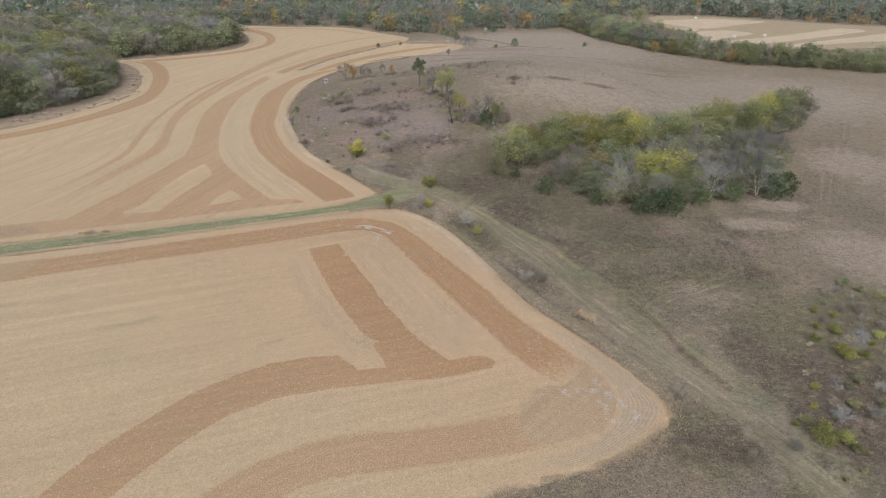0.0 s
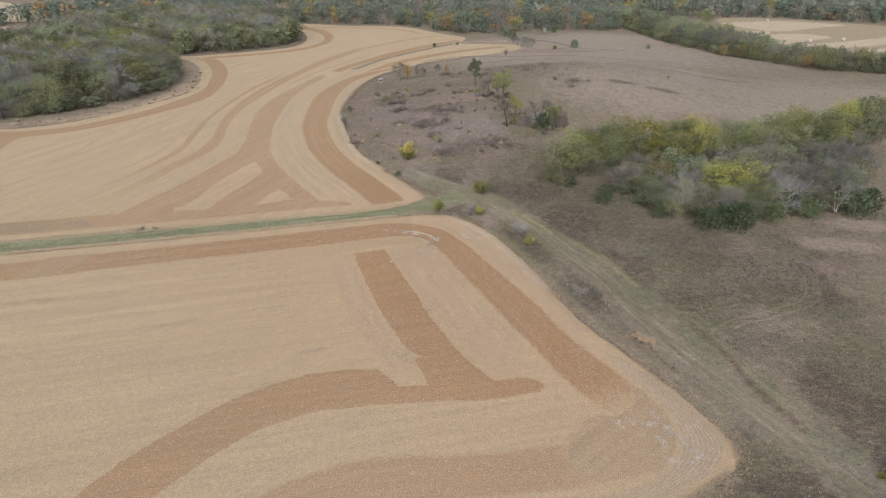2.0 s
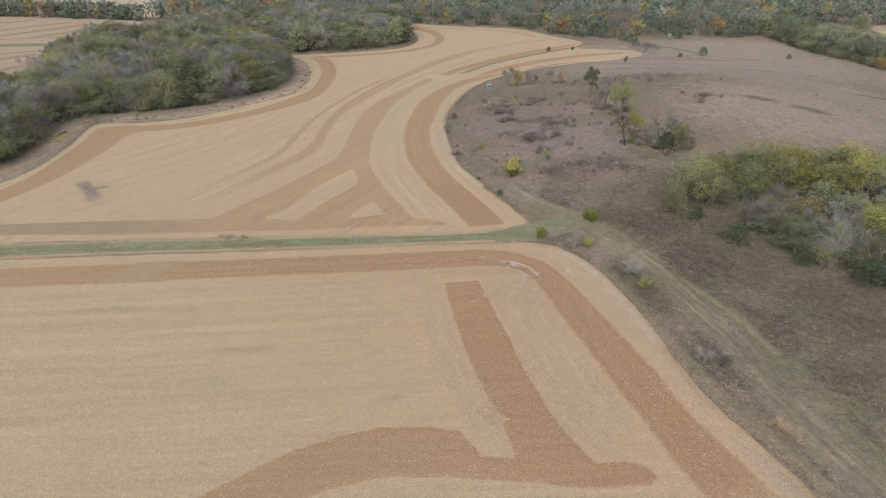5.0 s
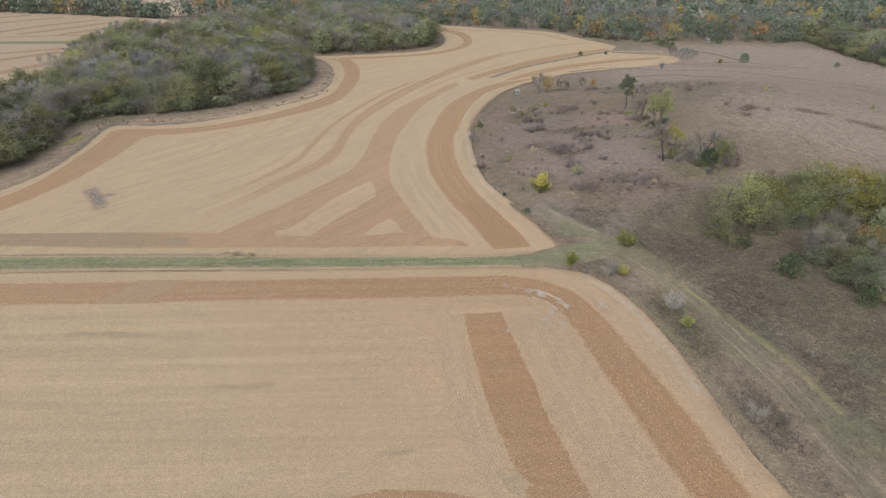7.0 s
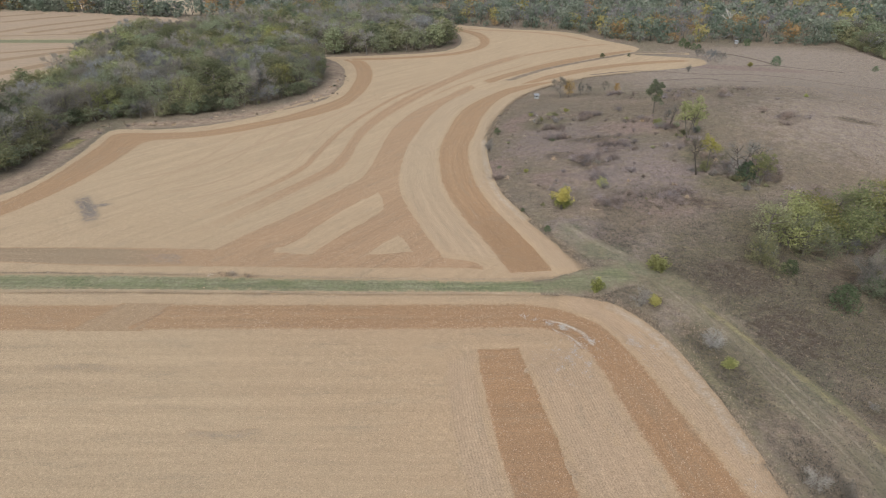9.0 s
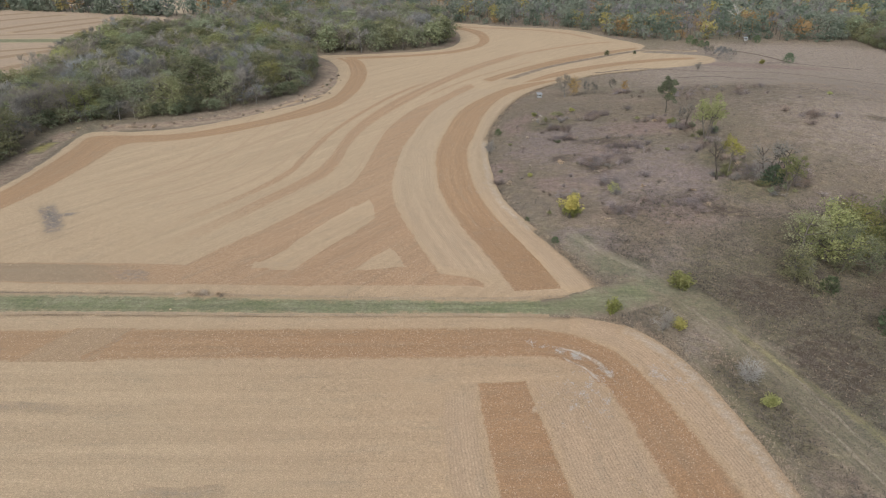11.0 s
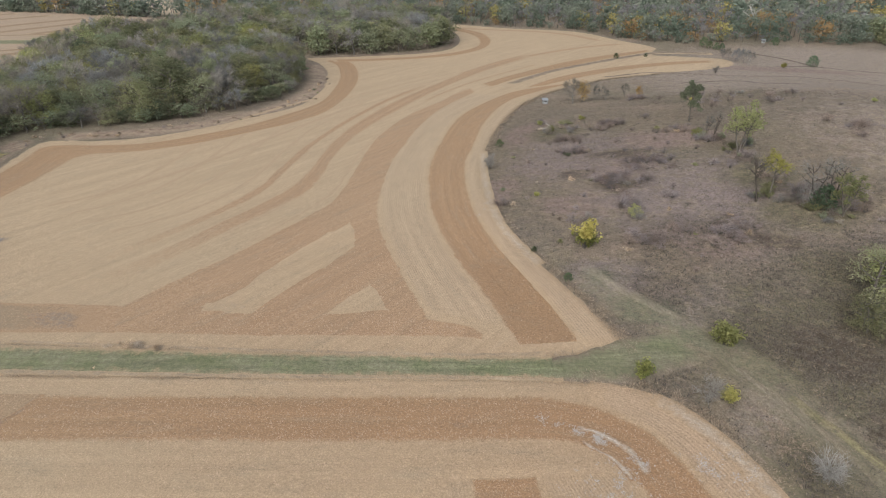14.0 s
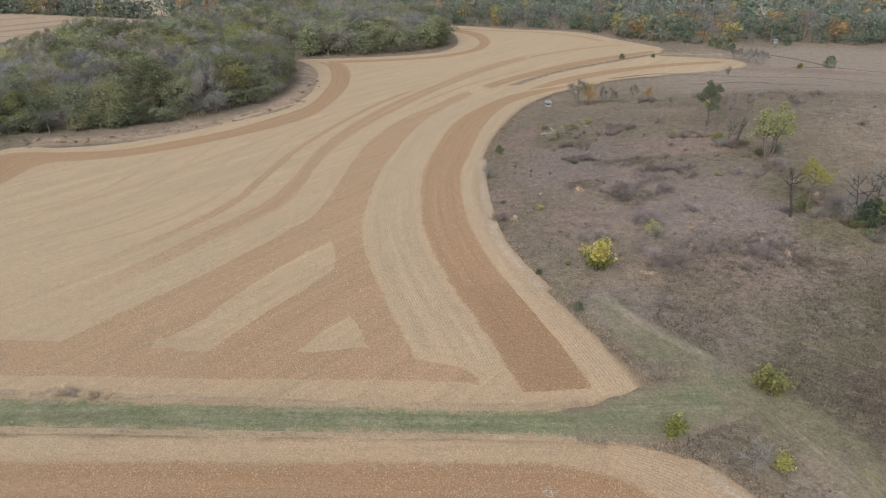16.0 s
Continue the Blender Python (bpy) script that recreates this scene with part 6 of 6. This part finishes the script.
# ---- dry grass of the pasture ----
def tufts(name, label, points, height, blades, material, seed, lift=0.0, wide=0.09, lie=1.1):
    """Tufts of blades, one triangle each; lie: how far they bend over, in their own heights."""
    r = np.random.default_rng(seed)
    n = len(points)
    p = np.repeat(np.c_[points, hill(points[:, 0], points[:, 1]) + lift], blades, 0)
    a = r.random(n * blades) * 2 * math.pi
    tall = height * (0.5 + r.random((n * blades, 1)))
    lean = np.stack([np.cos(a), np.sin(a)], 1)
    foot = p + np.c_[lean * 0.12, np.zeros(n * blades) + 0.01]
    side = np.c_[-lean[:, 1], lean[:, 0], np.zeros(n * blades)] * wide
    tip = foot + np.c_[lean * tall * lie, tall]
    verts = np.stack([foot + side, foot - side, tip], 1).reshape(-1, 3)
    up = np.tile((0.0, 0.0, 1.0), (len(verts), 1))
    return tagged(new(name, mesh_of(name, verts, np.arange(len(verts)).reshape(-1, 3), material, normals=up)), label, "grass", kind="stuff")


r = np.random.default_rng(31)
pts = np.concatenate([r.random((52000, 2)) * (160, 110) + (-60, 42), r.random((34000, 2)) * (76, 78) + (-16, 92), r.random((34000, 2)) * (190, 110) + (-60, 150), r.random((6000, 2)) * (220, 150) + (-60, 255)])
clear = ~(inside(SOUTH, pts[:, 0], pts[:, 1]) | inside(NORTH + NORTH_WEST, pts[:, 0], pts[:, 1]))
wild = np.array([noise.noise((x * 0.09, y * 0.09, 4.0)) + 0.3 * r.normal() for x, y in pts])
lane_gap = ~inside([(-118, 101), (-57, 119.5), (-24, 129), (-13, 137), (-8, 137), (-8, 133), (-16, 127), (-55, 115.5), (-118, 95)], pts[:, 0], pts[:, 1])
dry = pts[clear & lane_gap & (wild > -0.2)]
pale_land = zone_weights(dry[:, 0], dry[:, 1])[:, 0] + r.normal(0, 0.3, len(dry)) > 0.45
tufts("pale_pasture_grass", "tufts of pale dry pasture grass", dry[pale_land], 0.14, 5, PALE_GRASS, 28, 0.02, 0.045, 1.7)
dry = dry[~pale_land]
tufts("pasture_grass", "tufts of dry brown pasture grass", dry, 0.17, 5, GRASS, 8, 0.02, 0.05, 1.6)

# pale dead grass fringing the fields
rims = []
for poly, reach in ((SOUTH[4:-3], 1.3), (NORTH[:13], 1.1)):
    rim_line, long = evenly(smooth(poly), 600)
    pick = rim_line[r.integers(0, 600, int(long * 42))]
    rims.append(pick + r.normal(0, reach * 0.62, pick.shape))
for edge in ([(-135, 88.4), (-109.8, 97.2), (-76.6, 108.2), (-55, 115.3), (-33.5, 122.2), (-22.9, 125.2), (-14, 127)], [(-135, 95.3), (-118, 100.9), (-81.4, 112.8), (-57.7, 119.6), (-34.7, 126.1), (-24.2, 129.6), (-17, 133.6)]):
    rim_line, long = evenly(smooth(edge), 600)
    pick = rim_line[r.integers(0, 600, int(long * 20))]
    rims.append(pick + r.normal(0, 0.28, pick.shape))
rims = np.concatenate(rims)
wild = np.array([noise.noise((x * 0.35, y * 0.35, 9.0)) + 0.25 * r.normal() for x, y in rims])
tufts("field_edge_grass", "pale dead grass fringing the cut fields", rims[wild > -0.05], 0.19, 4, DEAD_GRASS, 18, 0.07, 0.05, 1.7)

# ---- cut straw standing in the nearer stubble ----
pts = np.concatenate([r.random((110000, 2)) * (200, 90) + (-165, 42), r.random((90000, 2)) * (160, 150) + (-165, 100)])
thin = np.hypot(pts[:, 0] + 15, pts[:, 1] - 70)
pts = pts[r.random(len(pts)) < np.clip(1.25 - thin / 150, 0, 1)]
in_crop = inside(SOUTH, pts[:, 0], pts[:, 1]) | inside(NORTH + NORTH_WEST, pts[:, 0], pts[:, 1])
lane_strip = inside([(-130, 98), (-81, 113), (-57, 119.8), (-24, 130), (-13, 137), (-8, 137), (-8, 133), (-16, 126.6), (-55, 115), (-77, 108), (-130, 91)], pts[:, 0], pts[:, 1])
tufts("stubble_straw", "short pale straw standing in the cut rows", pts[in_crop & ~lane_strip], 0.11, 2, STRAW, 9, 0.155, 0.030, 1.6)

# bleached chaff lying loose in the corners
flakes = []
for x, y, rx, ry, n in ((20.5, 67, 6.0, 2.2, 700), (23, 64, 3, 4, 300), (26, 61, 3.5, 3, 300), (-16.5, 117.6, 2.6, 0.6, 480), (-12.8, 115.2, 1.0, 1.6, 420), (-14, 110.5, 4.0, 4.5, 550), (-5.0, 117.0, 3.0, 3.5, 450), (-21, 118.5, 3.5, 1.0, 120), (8, 97, 2.0, 6.0, 120), (14, 80, 2.5, 6.0, 120), (-44, 172, 2.0, 8.0, 300)):
    spot = r.normal(0, 0.5, (n * 2, 2)) * (rx, ry) + (x, y)
    clump = np.array([noise.noise((px * 0.8, py * 0.8, 2.0)) for px, py in spot])
    flakes.append(spot[(clump + r.normal(0, 0.18, len(spot)) > 0.3) & inside(SOUTH if y < 130 else NORTH, spot[:, 0], spot[:, 1])])
flakes = np.concatenate(flakes)
tufts("loose_chaff", "bleached chaff scattered over the stubble", flakes, 0.05, 2, CHAFF, 19, 0.20, 0.05, 4.5)


# ---- small built things ----
def box(bm, x0, y0, z0, x1, y1, z1, bevel=0.03):
    m = Matrix.Translation(((x0 + x1) / 2, (y0 + y1) / 2, (z0 + z1) / 2)) @ Matrix.Diagonal((x1 - x0, y1 - y0, z1 - z0, 1))
    made = bmesh.ops.create_cube(bm, size=1.0, matrix=m)
    edges = list({e for v in made["verts"] for e in v.link_edges})
    bmesh.ops.bevel(bm, geom=edges, offset=bevel, segments=1, affect="EDGES")
    return bm


def hunting_blind(x, y, turn, legs, label):
    """A small cabin with a lid roof and window slots, on the ground or on four legs."""
    blind = tagged(new("hunting_blind"), label, "cabin")
    blind.matrix_basis = pose(x, y, float(hill(x, y)), 0, 0, turn) @ Matrix.Diagonal((0.85, 0.85, 0.85, 1))
    part("cabin", box(bmesh.new(), -0.8, -0.8, legs, 0.8, 0.8, legs + 1.5), GREY_PAINT, blind)
    roof = bmesh.new()
    box(roof, -1.05, -1.05, legs + 1.5, 1.05, 1.05, legs + 1.6, 0.04)
    for v in roof.verts:
        v.co.z += 0.16 * v.co.y
    part("roof", roof, TIN, blind, "pale metal lid roof")
    for px, py, dx, dy in ((0, -0.81, 0.5, 0.03), (0, 0.81, 0.5, 0.03), (-0.81, 0, 0.03, 0.5), (0.81, 0, 0.03, 0.5)):
        part("window", box(bmesh.new(), px - dx, py - dy, legs + 0.8, px + dx, py + dy, legs + 1.2, 0.01), DARK_HOLE, blind, "dark window slot")
    if legs > 0.5:
        for sx in (-0.7, 0.7):
            for sy in (-0.7, 0.7):
                bm = bmesh.new()
                box(bm, sx * 1.25 - 0.07, sy * 1.25 - 0.07, -0.1, sx * 1.25 + 0.07, sy * 1.25 + 0.07, legs + 0.05, 0.01)
                for v in bm.verts:
                    if v.co.z > 1:
                        v.co.x -= 0.25 * sx
                        v.co.y -= 0.25 * sy
                part("leg", bm, POST, blind)
        part("ladder", box(bmesh.new(), -0.25, -1.2, 0, 0.25, -1.1, legs, 0.02), POST, blind)
    return blind


hunting_blind(-50.0, 250.3, 25, 0.15, "low pale hunting cabin at the field edge")
hunting_blind(19.7, 386.7, 10, 2.0, "pale hunting cabin on four timber legs")


def hay_bale(x, y, turn):
    """A round bale in white wrap, lying on its side."""
    bale = tagged(new("hay_bale"), "round hay bale in white wrap on cut hay", "hay bale", "hay bales")
    bale.matrix_basis = pose(x, y, 0.12, 0, 0, turn)
    bm = bmesh.new()
    bmesh.ops.create_cone(bm, cap_ends=True, segments=20, radius1=0.8, radius2=0.8, depth=1.5, matrix=pose(0, 0, 0.78, 90, 0, 0))
    bmesh.ops.bevel(bm, geom=[e for e in bm.edges if len(e.link_faces) == 2 and max(len(f.verts) for f in e.link_faces) > 4], offset=0.14, segments=2, affect="EDGES")
    part("bale_roll", bm, WHITE_WRAP, bale)
    return bale


for x, y, a in ((161, 372.6, 20), (165.3, 450, 80), (180, 377, 50)):
    hay_bale(x, y, a)


def fallen_branch(x, y, turn, length):
    """A bleached fallen branch with a fork."""
    branch = tagged(new("fallen_branch"), "bleached fallen branch lying in the grass", "branch")
    branch.matrix_basis = pose(x, y, float(hill(x, y)) + 0.12, 0, 0, turn)
    v = lambda *p: np.array(p, float)
    segs = [(v(0, 0, 0), v(0.4 * length, 0.1, 0.05), 0.14, 0.11), (v(0.4 * length, 0.1, 0.05), v(length, -0.2, 0.1), 0.11, 0.03), (v(0.4 * length, 0.1, 0.05), v(0.7 * length, 0.25 * length, 0.35), 0.08, 0.02)]
    under(new("branch_wood", mesh_of("branch_wood", *tubes(segs, 6), PALE_BARK)), branch)
    return branch


fallen_branch(-44.5, 219.5, 40, 5.0)
fallen_branch(-43.0, 222.0, 120, 3.5)
